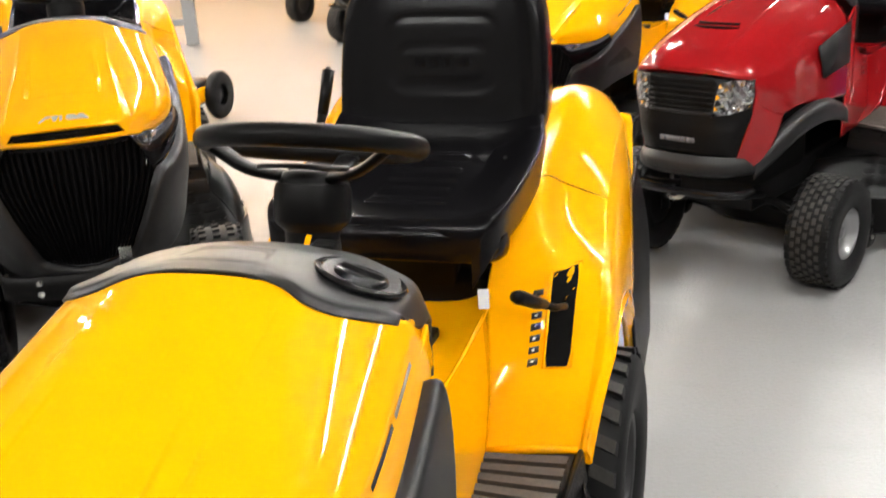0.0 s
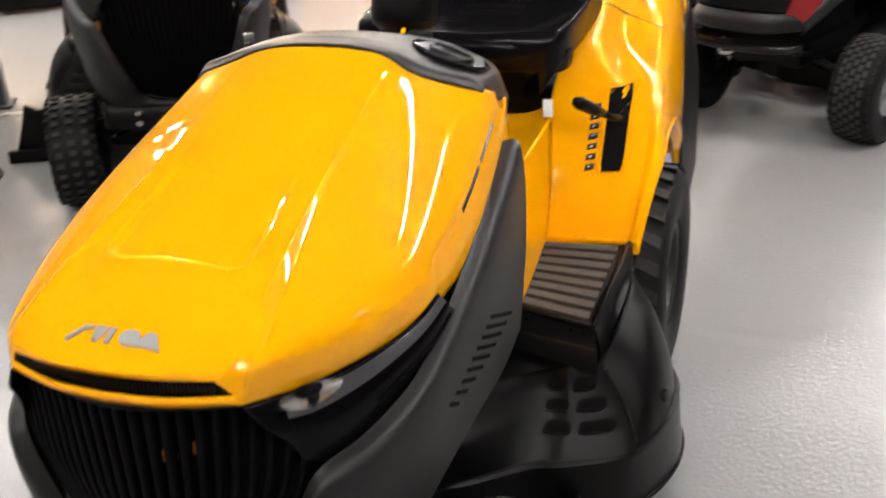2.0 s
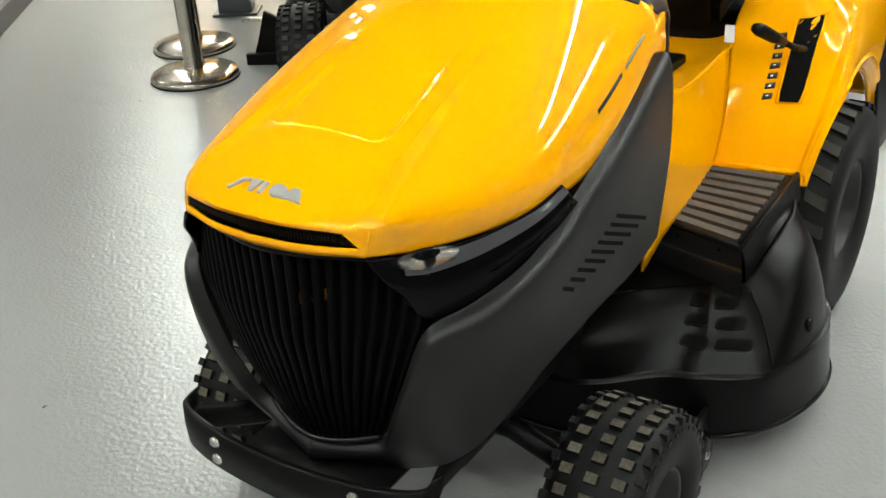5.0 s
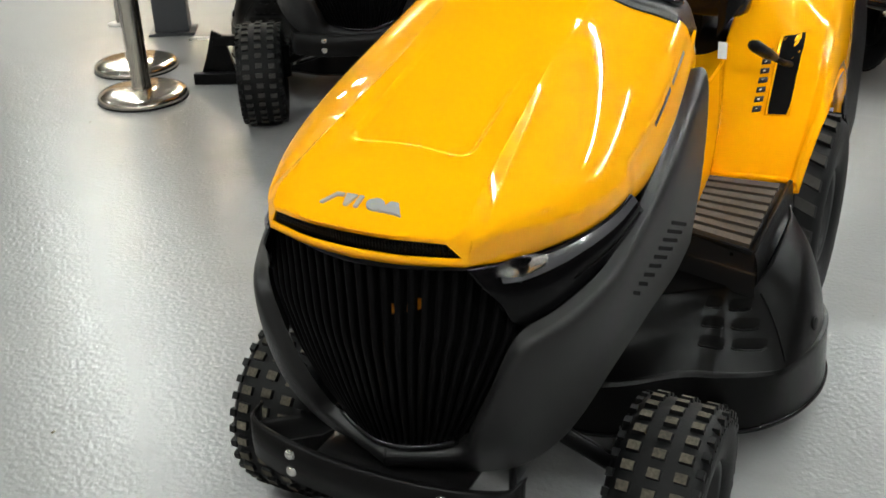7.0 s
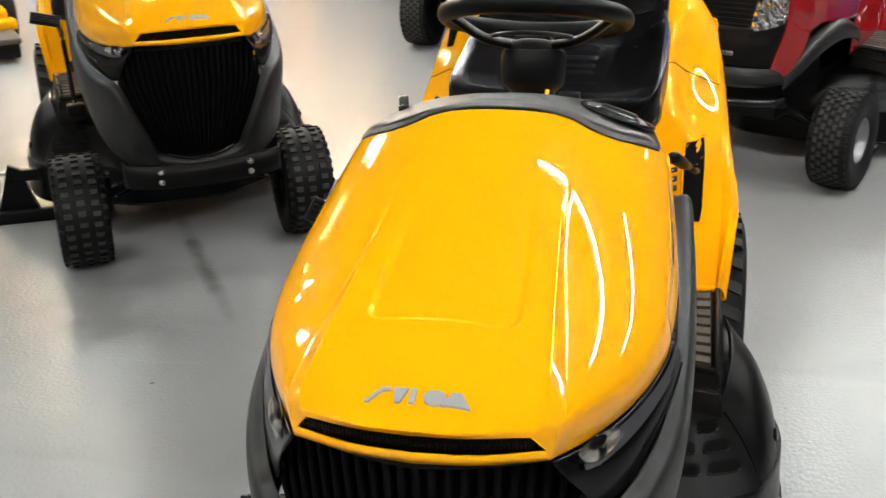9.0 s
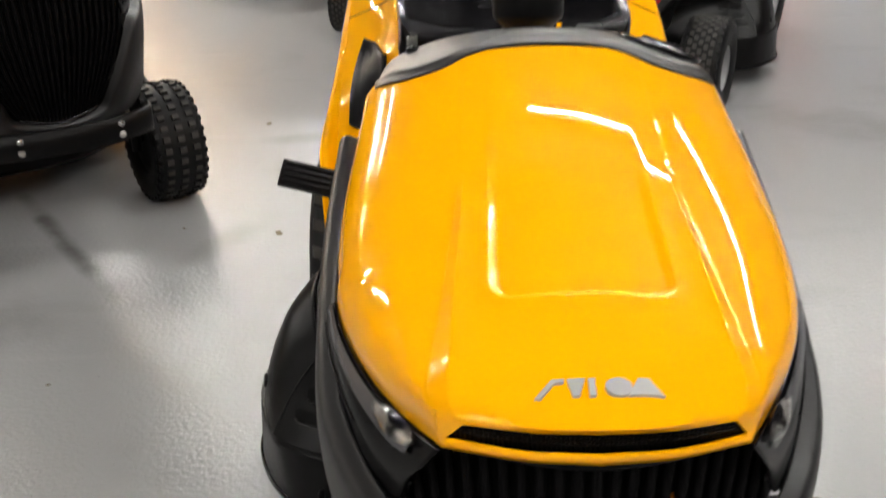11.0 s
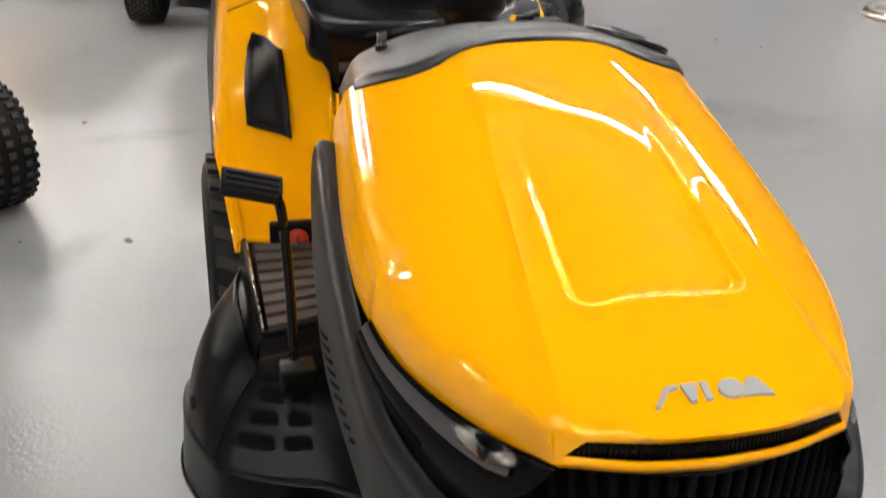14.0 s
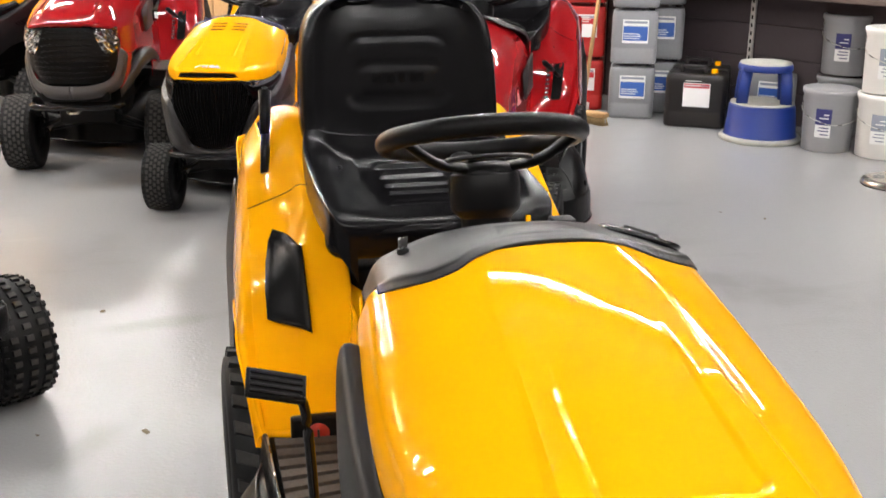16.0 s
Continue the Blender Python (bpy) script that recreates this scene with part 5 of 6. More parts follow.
stock = tagged(part("wall_stock", box(-2.4, 8, .02, .14, 0, CEIL, m=WALL), SLATWALL, smooth=False), "dark grey panelled wall behind the oil cans", "wall", kind="structure")
for k in range(14):
    part("panel", box(-2.4, 8, 0, .03, .004 + k * .2, .2 + k * .2, .0015, m=WALL), SLATWALL, stock, smooth=False)


def tube_light(material):
    length = 1.8
    t = empty("tube_light", "long white fluorescent ceiling light of the reflected and added rows", "ceiling light", "ceiling lights")
    part("housing", box(-length / 2, length / 2, -.05, .05, -.02, .03, .008), CEILING, t, smooth=False)
    part("tube", turned([(0, -length / 2 + .01), (.009, -length / 2 + .01), (.009, length / 2 - .01), (0, length / 2 - .01)], 12, pose(0, 0, -.038, 0, 90, 0)), material, t)
    t.matrix_basis = pose(0, 0, CEIL - .03)
    return t


ROW_A = [(.93, 1.86, -7), (2.72, 2.68, -4), (5.6, 1.65), (7.4, 1.65), (-3.7, 3.0, -37), (-6.2, 1.85)]
# the tubes at x -3.1 and 2.0 are unseen, added to brighten the floor
ROW_B = [(-6.6, 5.6, -40), (-4.9, 4.3, -40), (3.9, 5.3), (5.8, 5.0), (-1.3, 5.2), (-3.1, 5.2), (2.0, 5.4), (1.0, 6.9), (-.7, 9.3)]
# row C: unseen tubes behind the camera, added to brighten hood and front
ROW_C = [(-3.4, -1.3), (-.9, -1.3), (1.6, -1.3), (4.1, -1.3)]
# row D: unseen tube, added to light the far machines
ROW_D = [(-2.2, 7.4)]
# row W: unseen warm tubes, added to tint and brighten the back left
ROW_W = [(-7.0, 7.4), (-4.6, 7.4), (-6.0, 9.2), (-3.4, 9.2)]
first = tube_light(TUBELIGHT)
first.matrix_basis = pose(.93, 1.86, CEIL - .03, 0, 0, -7)
for x, y, *turn in ROW_A[1:] + ROW_B + ROW_C + ROW_D:
    copy_thing(first, pose(x, y, CEIL - .03, 0, 0, *turn))
first = tube_light(WARMFILL)
first["label"] = "long warm ceiling tube added as unseen fill over the back left"
first.matrix_basis = pose(*ROW_W[0], CEIL - .03)
for x, y in ROW_W[1:]:
    copy_thing(first, pose(x, y, CEIL - .03))

# ---- the machines ----
yellow_tractor("glossy yellow lawn tractor with black grille and seat", "yellow lawn tractors", close=True)
near = yellow_tractor("yellow lawn tractor parked at an angle beside the first", "yellow lawn tractors")
near.matrix_basis = pose(-1.08, 1.80, 0, 0, 0, 32.5) @ Matrix.Scale(1.05, 4)
older = yellow_tractor("yellow lawn tractor with hood vents and tubular bumper", "yellow lawn tractors", slim=True)
older.matrix_basis = pose(-.33, 3.80, 0, 0, 0, -17) @ Matrix.Scale(.95 / 1.05, 4)
for k in range(3):
    for s in (1, -1):
        y = .395 + .035 * k
        part("hood_vent", tube([(s * x, y + .008 * abs(x), on_hood(x, y) + .002) for x in (.018, .04, .062, .082)], .004, 6, flat=(.0045, .002)), DARK, older)
far = copy_thing(near, pose(-1.74, 6.27, 0, 0, 0, -34))
far["label"] = "yellow lawn tractor turned aside behind the red one"
far = copy_thing(older, pose(-2.47, 7.25, 0, 0, 0, -20))
far["label"] = "yellow lawn tractor with tubular bumper farther back"


def front_rider():
    """Small rider with an upright yellow front shell."""
    t = empty("ride_on_mower", "small yellow ride-on mower with upright front shell", "ride-on mower", "")
    shell = net([[(-.17, .10, .86), (-.10, .05, .88), (.10, .05, .88), (.17, .10, .86)],
                 [(-.20, .09, .66), (-.12, .02, .67), (.12, .02, .67), (.20, .09, .66)],
                 [(-.225, .10, .48), (-.14, .0, .47), (.14, .0, .47), (.225, .10, .48)],
                 [(-.22, .12, .35), (-.14, .02, .34), (.14, .02, .34), (.22, .12, .35)]], 24, 24)
    sh = part("front_shell", sheet(shell), YELLOW, t, out=(0, .4, .6))
    thick(sh, .005)
    part("shell_stripe", sheet(net([[(-.075, .032, .87), (-.005, .027, .87)], [(-.085, .006, .70), (-.01, .003, .70)], [(-.075, -.004, .60), (-.02, -.006, .60)]], 10, 6)), BAND, sh, "dark grey centre stripe")
    part("lamp_bulge", turned([(0, .03), (.035, .024), (.05, .0), (.052, -.02)], 20, pose(.075, .012, .60, 90, 0, 0)), YELLOW, sh)
    for s in (1, -1):
        part("side_cover", sheet(net([[(s * .17, .10, .86), (s * .20, .45, .70), (s * .24, .80, .70)], [(s * .22, .10, .50), (s * .25, .45, .48), (s * .30, .80, .50)], [(s * .22, .12, .35), (s * .24, .45, .33), (s * .30, .80, .35)]], 12, 16)), YELLOW, sh)
        part("rear_fender", box(s * .36 - .10, s * .36 + .10, .80, 1.30, .46, .60, .05), YELLOW, t)
        wheel_mesh(.155, .11, .08, RIMBLACK, t, (s * .27, .12, .155), s, turf_lugs)
        wheel_mesh(.20, .16, .11, RIMBLACK, t, (s * .33, 1.05, .20), s, turf_lugs)
    part("front_axle", tube([(-.25, .12, .20), (-.12, .10, .27), (.12, .10, .27), (.25, .12, .20)], .02, 8), BLACK, t)
    part("frame", box(-.17, .17, .10, 1.25, .24, .36, .02), BLACK, t)
    part("seat", box(-.21, .21, .80, 1.20, .60, .70, .04), BLACK, t)
    part("backrest", box(-.20, .20, 1.14, 1.24, .68, 1.02, .04), BLACK, t)
    part("steering_wheel", turned([(.150, -.012), (.166, 0), (.150, .012), (.138, 0), (.150, -.012)], 32, pose(0, .42, .93, 30, 0, 0)), BLACK, t)
    part("steering_post", tube([(0, .20, .60), (0, .42, .93)], .022, 10), BLACK, t)
    return t


front_rider().matrix_basis = pose(-3.27, 8.52, 0, 0, 0, -14)
red = red_tractor("glossy red lawn tractor with black mask and seat", "red lawn tractors")
red.matrix_basis = pose(.37, 2.80, 0, 0, 0, -25.5)
red = red_tractor("red lawn tractor with wide honeycomb mask and grey band", "red lawn tractors", angular=True)
red.matrix_basis = pose(-.93, 4.72, 0, 0, 0, -10) @ Matrix.Scale(1.06, 4)


# ---- stock along the wall ----
CANGREY = mat("grey_can", (0.24, 0.245, 0.26), 0.45, grain=0.12, scale=60, patch=0.12, patch_scale=6, spread=0.08)
CANBLACK = mat("black_can", (0.008, 0.006, 0.006), 0.4, grain=0.2, scale=80, patch=0.15, patch_scale=6)
CANRED = mat("red_can", (0.42, 0.015, 0.012), 0.42, grain=0.1, scale=60, patch=0.15, patch_scale=6, spread=0.1)
BLUE = mat("blue_plastic", (0.007, 0.028, 0.19), 0.45, grain=0.12, scale=90, patch=0.2, patch_scale=9)
STEPMAT = mat("worn_step", (0.42, 0.42, 0.38), 0.7, grain=0.4, scale=120, patch=0.4, patch_scale=14)
LABELBLUE = mat("label_blue", (0.03, 0.10, 0.38), 0.5, grain=0.1, scale=80)
LABELRED = mat("label_red", (0.55, 0.03, 0.04), 0.5)
LABELGREY = mat("label_print", (0.25, 0.27, 0.33), 0.5)
NAVY = mat("label_navy", (0.03, 0.03, 0.13), 0.5)
PAILGREY = mat("grey_pail", (0.30, 0.30, 0.31), 0.4, grain=0.1, scale=60, patch=0.15, patch_scale=6)
PAILWHITE = mat("white_pail", (0.72, 0.70, 0.67), 0.4, grain=0.05, scale=60, patch=0.08, patch_scale=6)
BRISTLE = mat("broom_bristle", (0.38, 0.26, 0.12), 0.9, grain=0.5, scale=120)
ZINC = mat("zinc_rail", (0.5, 0.49, 0.46), 0.45, metal=0.6, grain=0.1, scale=60)


def ring(w, d, r, n=6):
    """Outline of a box with rounded corners."""
    pts = []
    for cx, cy, a0 in ((w / 2 - r, d / 2 - r, 0), (-w / 2 + r, d / 2 - r, 90), (-w / 2 + r, -d / 2 + r, 180), (w / 2 - r, -d / 2 + r, 270)):
        for k in range(n + 1):
            a = radians(a0 + 90 * k / n)
            pts.append((cx + r * math.cos(a), cy + r * math.sin(a)))
    return pts


def jerrycan(colour, label, scheme, w=.285):
    d = .245
    t = empty("jerrycan", label, "oil can", "oil cans")
    prof = [(0, .90), (.006, .985), (.02, 1), (.085, 1), (.092, .985), (.105, .985), (.112, 1), (.29, 1), (.315, .97), (.325, .93)]
    rows = [[(x * s, y * s, z) for x, y in ring(w, d, .035)] for z, s in prof]
    bm = sheet(np.array(rows), closed=True)
    top = [v for v in bm.verts if abs(v.co.z - .325) < 1e-4]
    bmesh.ops.contextual_create(bm, geom=top)
    part("can_body", bm, colour, t)
    part("can_grip", box(-.105, .055, -.022, .022, .352, .372, .008), colour, t)
    for x in (-.095, .045):
        part("grip_post", box(x - .012, x + .012, -.022, .022, .318, .36, .005), colour, t)
    part("can_cap", turned([(.020, .318), (.020, .345), (.017, .350), (0, .351)], 20, pose(.098, 0, 0)), scheme[0], t)
    y = -d / 2 - .0015
    la = part("can_label", box(-.075, .085, y - .001, y, .13, .275), WHITE, t, smooth=False)
    part("label_block", box(-.070, .080, y - .0018, y - .001, scheme[2], scheme[3]), scheme[1], la, smooth=False)
    for k in range(3):
        part("print_line", box(-.065, .03 + .012 * (k % 2), y - .0024, y - .0018, scheme[2] + .012 + k * .014, scheme[2] + .017 + k * .014), WHITE, la, smooth=False)
    part("print_line", box(-.065, .075, y - .0018, y - .001, .252, .266), LABELGREY, la, smooth=False)
    return t


def pail(colour, label, tag):
    t = empty("pail", label, "pail", "pails")
    part("pail_body", turned([(0, 0), (.128, 0), (.132, .006), (.142, .31), (.146, .315), (.146, .325), (.142, .33)], 40), colour, t)
    part("pail_lid", turned([(.149, .318), (.152, .330), (.150, .345), (.140, .348), (.132, .340), (0, .338)], 40), colour, t, "pressed steel lid")
    part("wire_handle", tube([(.147, -.01, .30), (.16, -.10, .22), (.05, -.165, .17), (-.05, -.165, .17), (-.16, -.10, .22), (-.147, -.01, .30)], .0025, 6, smooth=24), STEEL, t)
    g = np.array([[(-(.1375 + .0045 * (z - .1) / .2) * math.sin(a), -(.1375 + .0045 * (z - .1) / .2) * math.cos(a), z) for a in np.linspace(.10, .72, 14)] for z in (.085, .155, .245)])
    part("pail_label", sheet(g[:2]), WHITE, t, smooth=True)
    part("pail_label", sheet(g[1:]), tag, t, smooth=True)
    for z, a0, a1 in ((.10, .18, .5), (.12, .18, .6), (.137, .18, .55), (.19, .2, .55), (.21, .2, .4)):
        part("print_line", sheet(np.array([[(-.1415 * math.sin(a), -.1415 * math.cos(a), zz) for a in np.linspace(a0, a1, 8)] for zz in (z, z + .006)])), tag if z < .155 else WHITE, t)
    return t


def kick_stool():
    t = tagged(new("step_stool"), "blue round plastic step stool with worn treads", "step stool")
    part("lower_drum", turned([(.215, .0), (.222, .02), (.210, .032), (.205, .04), (.188, .20), (.183, .212), (.17, .216)], 48), BLUE, t)
    part("base_rim", turned([(.228, 0), (.236, .012), (.228, .028), (.212, .032)], 48), STEPMAT, t, "grey rubber base rim")
    part("lower_tread", turned([(.183, .214), (.180, .222), (.12, .222), (0, .222)], 48), STEPMAT, t, "worn grey tread")
    for a in (35, 145, 215, 325):
        c, s = math.cos(radians(a)), math.sin(radians(a))
        part("stool_leg", tube([(.150 * c, .150 * s, .215), (.142 * c, .142 * s, .33), (.128 * c, .128 * s, .425)], .02, 8, flat=(.034, .012)), BLUE, t)
    part("upper_ring", turned([(.150, .405), (.156, .415), (.152, .44), (.145, .446)], 40), BLUE, t)
    part("upper_tread", turned([(.148, .444), (.145, .452), (.09, .452), (0, .452)], 40), STEPMAT, t, "worn grey tread")
    return t


def put(ob, x, y, z=0, turn=0):
    ob.matrix_basis = pose(x, y, z, 0, 0, turn)
    return ob


can = put(jerrycan(CANGREY, "grey plastic oil can with blue and white label", (CANBLACK, LABELBLUE, .145, .235)), 2.40, 5.83, 0, -24)
for x, y, z in ((2.40, 5.83, .348), (2.40, 5.83, .696), (2.66, 6.0, 0), (2.66, 6.0, .348), (2.66, 6.0, .696)):
    copy_thing(can, pose(x, y, z, 0, 0, -24))
can = put(jerrycan(CANRED, "red plastic oil can with white label", (CANBLACK, LABELRED, .215, .25)), 2.19, 6.19, 0, -20)
for x, y, z in ((2.19, 6.19, .348), (2.19, 6.19, .696), (1.86, 6.38, 0), (1.86, 6.38, .348), (1.86, 6.38, .696)):
    copy_thing(can, pose(x, y, z, 0, 0, -20))
can = put(jerrycan(CANBLACK, "black plastic oil can with red and white label", (YELLOW, LABELRED, .245, .272), .37), 2.68, 5.47, 0, -30)
copy_thing(can, pose(2.85, 5.76, 0, 0, 0, -30))
put(kick_stool(), 2.86, 4.99, 0, -25)
can = put(jerrycan(CANGREY, "grey oil can standing behind the step stool", (CANBLACK, LABELBLUE, .145, .235)), 3.18, 5.42, 0, -40)
p = put(pail(PAILGREY, "grey steel pail with lid and navy label", NAVY), 3.10, 4.68, 0, -20)
copy_thing(p, pose(3.42, 5.06, .36, 0, 0, -20))
copy_thing(p, pose(3.42, 5.06, 0, 0, 0, -20))
p = put(pail(PAILWHITE, "white steel pail with lid and printed label", LABELGREY), 3.30, 4.46, 0, -20)
copy_thing(p, pose(3.30, 4.46, .352, 0, 0, -20))
copy_thing(p, pose(3.62, 4.72, 0, 0, 0, -20))

# broom against the cans
br = tagged(new("broom"), "push broom with pale wooden stick and straw bristles", "broom")
part("broom_head", box(-.19, .19, -.03, .03, .05, .08, .008), PINE, br)
b = bmesh.new()
rnd = random.Random(4)
for k in range(420):
    x, y = rnd.uniform(-.18, .18), rnd.uniform(-.024, .024)
    dx, dy = rnd.uniform(-.014, .014), rnd.uniform(-.012, .012)
    tube([(x, y, .055), (x + dx, y + dy, .0)], .0022, 4, b)
part("bristles", b, BRISTLE, br, "straw bristles")
part("broomstick", tube([(0, 0, .07), (.03, .17, 1.30)], .0125, 10), PINE, br, "pale wooden stick")
part("socket", box(-.03, .03, -.025, .035, .075, .125, .006), WHITE, br)
put(br, 2.01, 5.68, 0, -58)

# slotted rails on the wall
for x in (-.55, .62, 1.5):
    r = tagged(new("wall_rail"), "slotted zinc shelf rail on the wall", "shelf rail", "shelf rails")
    part("rail_web", box(x - .016, x + .016, -.022, -.002, .02, 2.2, .002, m=WALL), ZINC, r, smooth=False)
    for k in range(40):
        part("rail_slot", box(x - .006, x + .006, -.0235, -.0215, .08 + k * .05, .105 + k * .05, m=WALL), DARK, r, smooth=False)
sh = tagged(new("wall_shelf"), "dark wooden shelf on the grey wall", "shelf")
part("shelf_board", box(-.9, 3.5, -.36, -.024, .80, .825, .004, m=WALL), mat("shelf_wood", (0.10, 0.07, 0.06), 0.6, grain=0.3, scale=40, patch=0.2), sh, smooth=False)

# ---- barrier posts, column, rack and far things ----
def stanchion():
    t = empty("barrier_post", "polished metal barrier post on a round base", "barrier post", "barrier posts")
    part("post_base", turned([(.160, 0), (.165, .006), (.165, .016), (.158, .026), (.13, .034), (.05, .040), (0, .041)], 56), BRASSY, t, "polished domed round base")
    part("base_gasket", turned([(.167, 0), (.168, .003), (.166, .005)], 56), BLACK, t)
    part("post_tube", turned([(.038, .036), (.037, .045), (.0355, .05), (.0355, .90), (.038, .905), (.038, .97), (.03, .985), (0, .99)], 32), BRASSY, t)
    return t


p = put(stanchion(), -2.14, 1.925)
copy_thing(p, pose(-2.42, 2.21, 0))
copy_thing(p, pose(2.98, 3.86, 0))
col = tagged(new("steel_column"), "dark grey steel column on a base plate", "column")
part("shaft", box(-.075, .075, -.05, .05, .012, CEIL - .02, .006), POSTGREY, col, smooth=False)
part("base_plate", box(-.10, .10, -.075, .075, 0, .012, .003), POSTGREY, col, smooth=False)
put(col, -2.62, 2.69, 0, 32)
wire = tagged(new("signal_pole"), "thin metal sign pole", "pole")
part("pole_rod", tube([(0, 0, .008), (0, 0, 1.6)], .008, 8), ZINC, wire)
part("pole_foot", turned([(.05, 0), (.05, .006), (.012, .01), (0, .01)], 20), ZINC, wire)
put(wire, -2.95, 2.70)

# hitch frame lying beside the neighbouring tractor's wheel
ht = tagged(new("hitch_frame"), "black steel hitch frame with a bright pin", "hitch")
part("side_plate", prism([(-.08, .02), (.07, .02), (.05, .07), (.02, .18), (-.02, .20), (-.05, .10)], -.012, .012, "y", bevel=.003), BLACK, ht, smooth=False)
part("ground_bar", box(-.10, .22, -.05, -.02, .0, .045, .006), BLACK, ht, smooth=False)
part("cross_bar", box(-.02, .25, -.015, .015, .14, .18, .006), BLACK, ht, smooth=False)
part("pin", tube([(-.11, 0, .165), (-.09, 0, .17), (.08, 0, .17)], .007, 8), STEEL, ht)
part("spring", turned([(.022, 0), (.028, .02), (.022, .04), (.028, .06), (.022, .08), (0, .08)], 16, pose(.12, 0, .06)), STEEL, ht)
put(ht, -1.98, 2.20, 0, 25)

rack = tagged(new("steel_rack"), "grey steel ladder rack standing on the floor", "rack")
for x in (-.55, .55):
    part("rack_post", box(x - .05, x + .05, -.04, .04, 0, 2.3, .006), RACKGREY, rack, smooth=False)
for k in range(9):
    part("rack_rung", box(-.50, .50, -.03, .03, .16 + k * .25, .21 + k * .25, .006), RACKGREY, rack, smooth=False)
put(rack, -4.48, 7.35, 0, 20)


def walk_mower():
    t = empty("walk_mower", "yellow walk-behind mower with folded handle and black deck", "mower", "walk mowers")
    part("mower_shell", box(-.26, .26, -.30, .32, .09, .24, .05, seg=3), DECK, t)
    part("engine_cover", box(-.14, .14, -.12, .16, .24, .40, .05, seg=3), BLACK, t)
    part("side_bracket", box(.25, .28, -.33, .33, .12, .20, .01), YELLOW, t)
    part("side_bracket", box(-.28, -.25, -.33, .33, .12, .20, .01), YELLOW, t)
    for x in (-.30, .30):
        for y in (-.30, .30):
            w = part("mower_wheel", turned([(.06, -.025), (.125, -.028), (.135, -.015), (.135, .015), (.125, .028), (.06, .025)], 28, pose(x, y, .135, 0, 90, 0)), RUBBER, t)
            part("wheel_disc", turned([(.062, -.02), (.05, .0), (.02, .012), (0, .012)], 20, pose(x, y, .135, 0, 90 if x > 0 else -90, 0)), PANEL, w)
    return t


def plate_mower():
    t = empty("deck_mower", "low yellow mower with a dusty grey deck plate and black seat", "mower", "walk mowers")
    part("deck_plate", box(-.42, .42, -.30, .30, .13, .17, .015), GRIP, t, "dusty grey deck plate")
    part("deck_skirt", box(-.40, .40, -.28, .28, .03, .13, .02), DECK, t)
    part("yellow_frame", box(-.46, .46, .18, .36, .16, .24, .03), YELLOW, t)
    part("yellow_frame", box(.10, .40, .30, .95, .22, .30, .03), YELLOW, t)
    part("engine_cover", box(-.35, .30, .40, .95, .24, .52, .08, seg=3), BLACK, t)
    part("seat_back", box(-.25, .20, .75, .90, .50, .85, .06, seg=3), VINYL, t)
    for x in (-.45, .45):
        w = part("mower_wheel", turned([(.07, -.06), (.17, -.07), (.20, -.045), (.205, 0), (.20, .045), (.17, .07), (.07, .06)], 28, pose(x, .80, .205, 0, 90, 0)), RUBBER, t)
        part("wheel_disc", turned([(.075, -.02), (.06, .0), (.02, .012), (0, .012)], 20, pose(x, .80, .205, 0, 90 if x > 0 else -90, 0)), ORANGE, w)
    return t


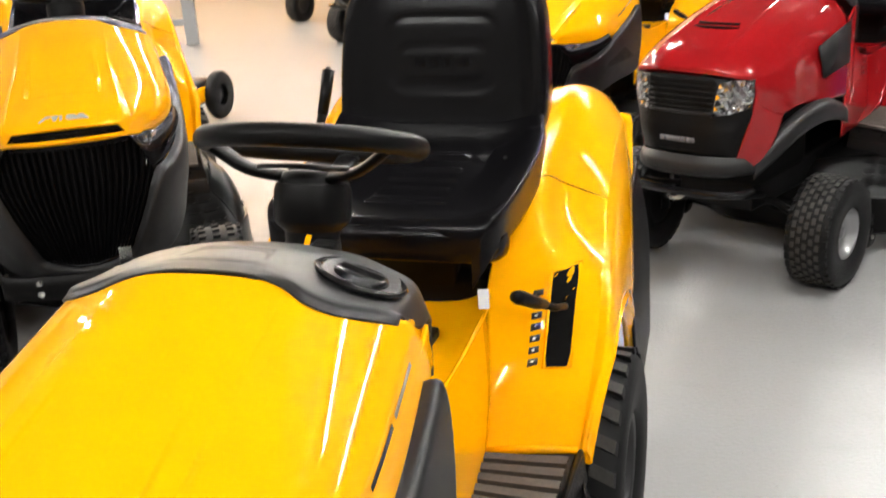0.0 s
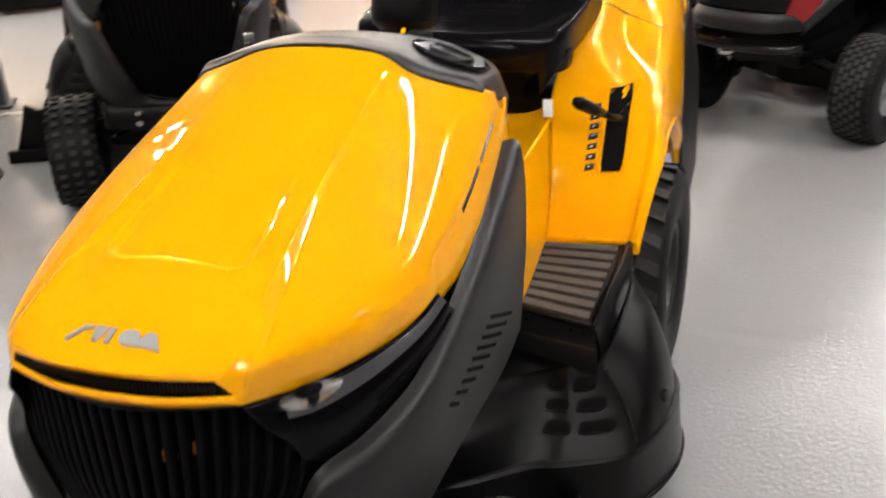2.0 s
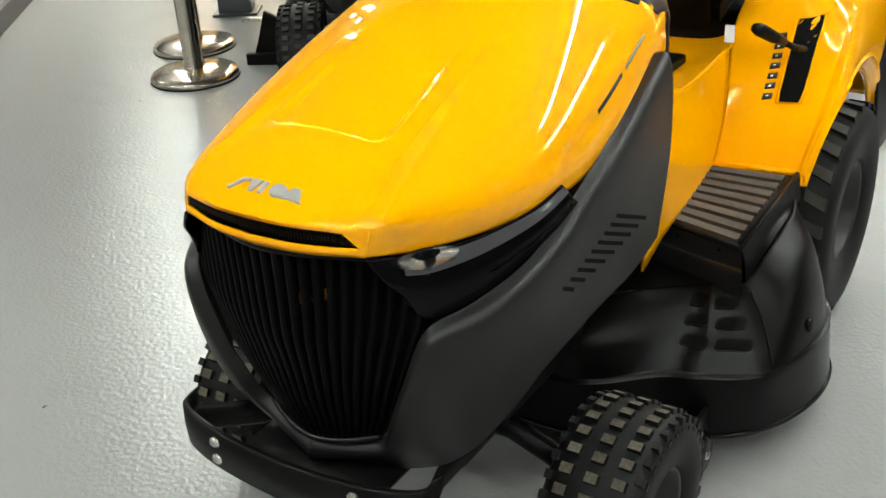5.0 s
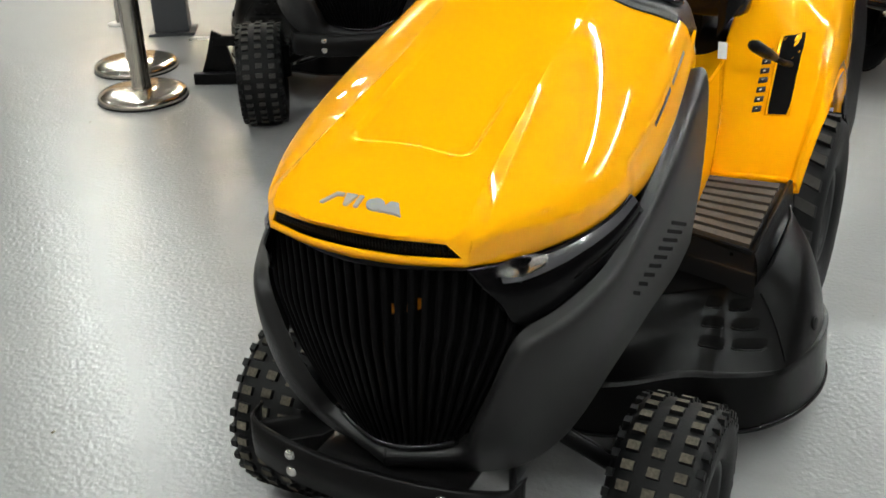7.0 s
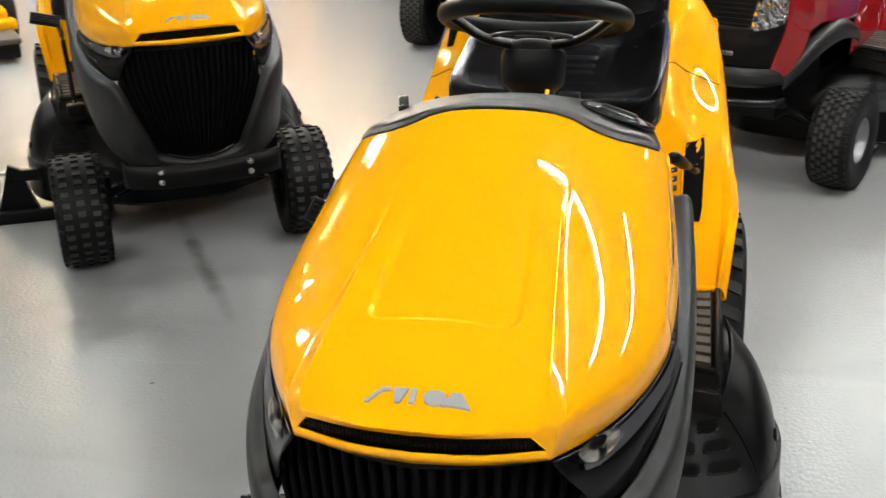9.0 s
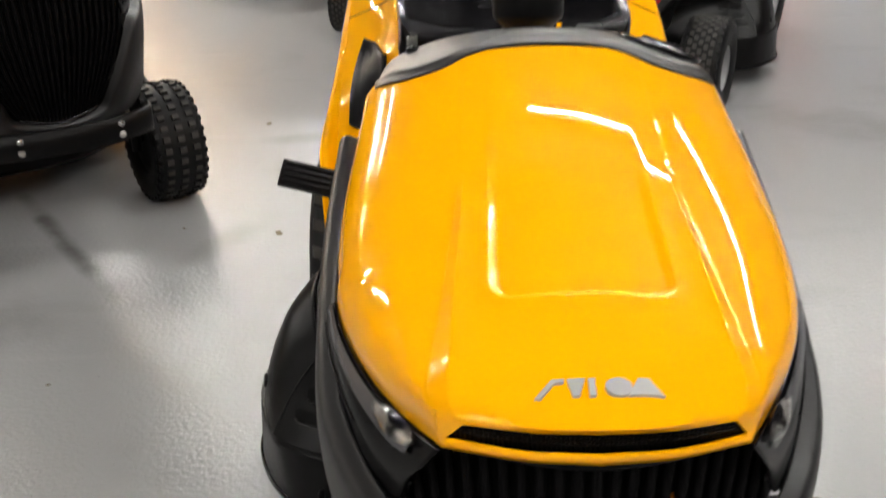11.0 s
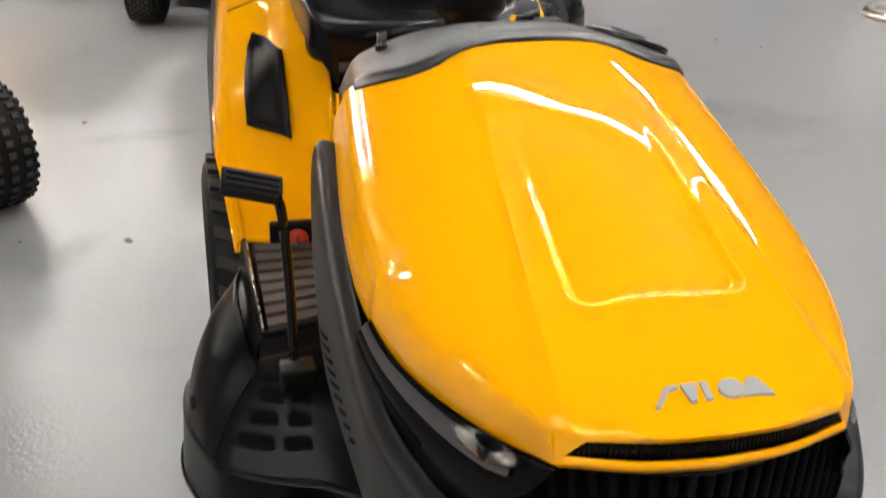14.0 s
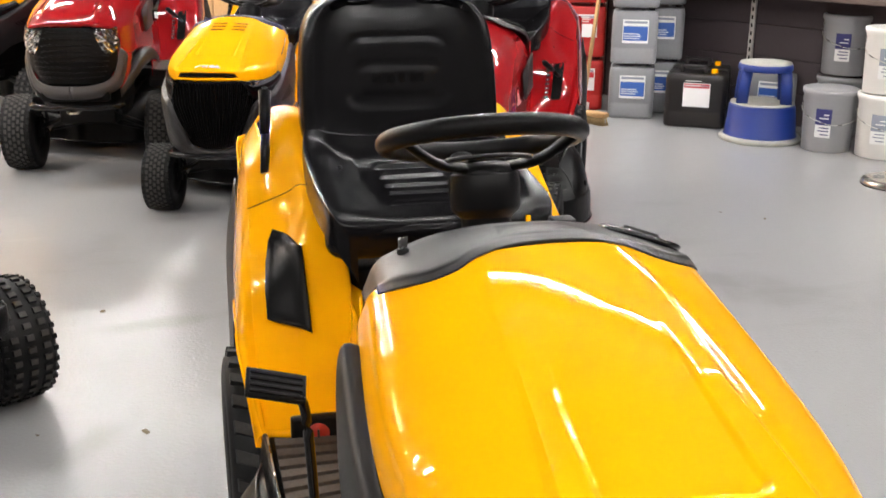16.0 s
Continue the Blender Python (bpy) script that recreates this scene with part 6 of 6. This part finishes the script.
put(plate_mower(), -3.68, 4.42, 0, 40).scale = (.62, .62, .8)
pl = tagged(new("display_plinth"), "low dark grey display plinth on the floor", "plinth")
part("plinth_side", box(-.5, 1.2, 0, .9, 0, .10, .004), POSTGREY, pl, smooth=False)
part("plinth_top", box(-.51, 1.21, -.01, .91, .10, .125, .004), RACKGREY, pl, smooth=False)
pl.matrix_basis = pose(-3.40, 2.02, 0, 0, 0, 128.6)
put(walk_mower(), -2.72, 4.75)
rnd = random.Random(9)
for x, y, z, w, d, h in ((-7.6, 10.2, 0, .9, .6, .45), (-5.53, 12.71, 0, .62, .4, .32), (-5.6, 5.6, 0, 1.1, .8, .5), (-5.6, 5.6, .51, 1.0, .7, .45)):
    t = tagged(new("packing_box"), "brown packing box stacked by the back wall", "box", "packing boxes")
    part("box_body", box(-w / 2, w / 2, -d / 2, d / 2, 0, h, .008), CARD, t, smooth=False)
    part("box_tape", box(-w / 2 - .001, w / 2 + .001, -.03, .03, h - .001, h + .001), PINE, t, smooth=False)
    put(t, x, y, z, rnd.uniform(-8, 8))
for k in range(60):
    x = -11.8 + k * .21
    part("board", box(x, x + .2, 10.572, 10.60, .02, CEIL - .02, .004), PINE, bpy.data.objects["wall_back"], smooth=False)
# dried leaves and grit on the floor
LEAF = mat("leaf_litter", (0.10, 0.075, 0.04), 0.9, grain=0.4, scale=200)
for x, y, sz in ((-.597, 1.972, .022), (-.87, 2.01, .010), (2.031, 3.447, .016), (1.887, 3.586, .012), (-2.139, 1.641, .008), (-.75, 2.9, .02), (-1.0, 1.2, .008), (-.9, .2, .008), (.95, 1.1, .008), (1.1, .35, .007)):
    b = bmesh.new()
    r2 = random.Random(int(abs(x) * 1000))
    turned([(sz * .5, 0), (sz * .42, sz * .10), (sz * .15, sz * .16), (0, sz * .12)], 9, pose(0, 0, 0), b)
    for v in b.verts:
        v.co.x *= r2.uniform(.8, 1.9)
        v.co.y *= r2.uniform(.6, 1.1)
    put(tagged(part("leaf_crumb", b, LEAF), "small dry leaf crumb lying on floor", "litter", "floor litter"), x, y, 0.0, r2.uniform(0, 360))

# paper card lying on the neighbouring tractor's steering wheel
CARDPINK = mat("card_pink", (0.62, 0.20, 0.30), 0.6)
card = tagged(new("paper_card"), "white paper card with pink edge on the steering wheel", "card")
part("card_sheet", box(-.085, .085, -.0008, .0008, -.026, .026), WHITE, card, smooth=False)
part("card_stripe", box(-.085, .085, -.0018, -.0010, .018, .026), CARDPINK, card, smooth=False)
part("print_line", box(-.075, -.05, -.0018, -.0010, .004, .009), INK, card, smooth=False)
words = bpy.data.curves.new("card_words", "FONT")
words.body, words.size, words.align_x, words.extrude = "THANK YOU", .020, "CENTER", .0003
wd = new("card_words", words)
wd.data.materials.append(INK)
wd.parent = card
wd.matrix_basis = pose(.022, -.0014, -.012, 90, 0, 0)
card.matrix_basis = pose(-1.08, 1.80, 0, 0, 0, 32.5) @ Matrix.Scale(1.05, 4) @ pose(.0, .775, 1.025, -48, 0, -4)
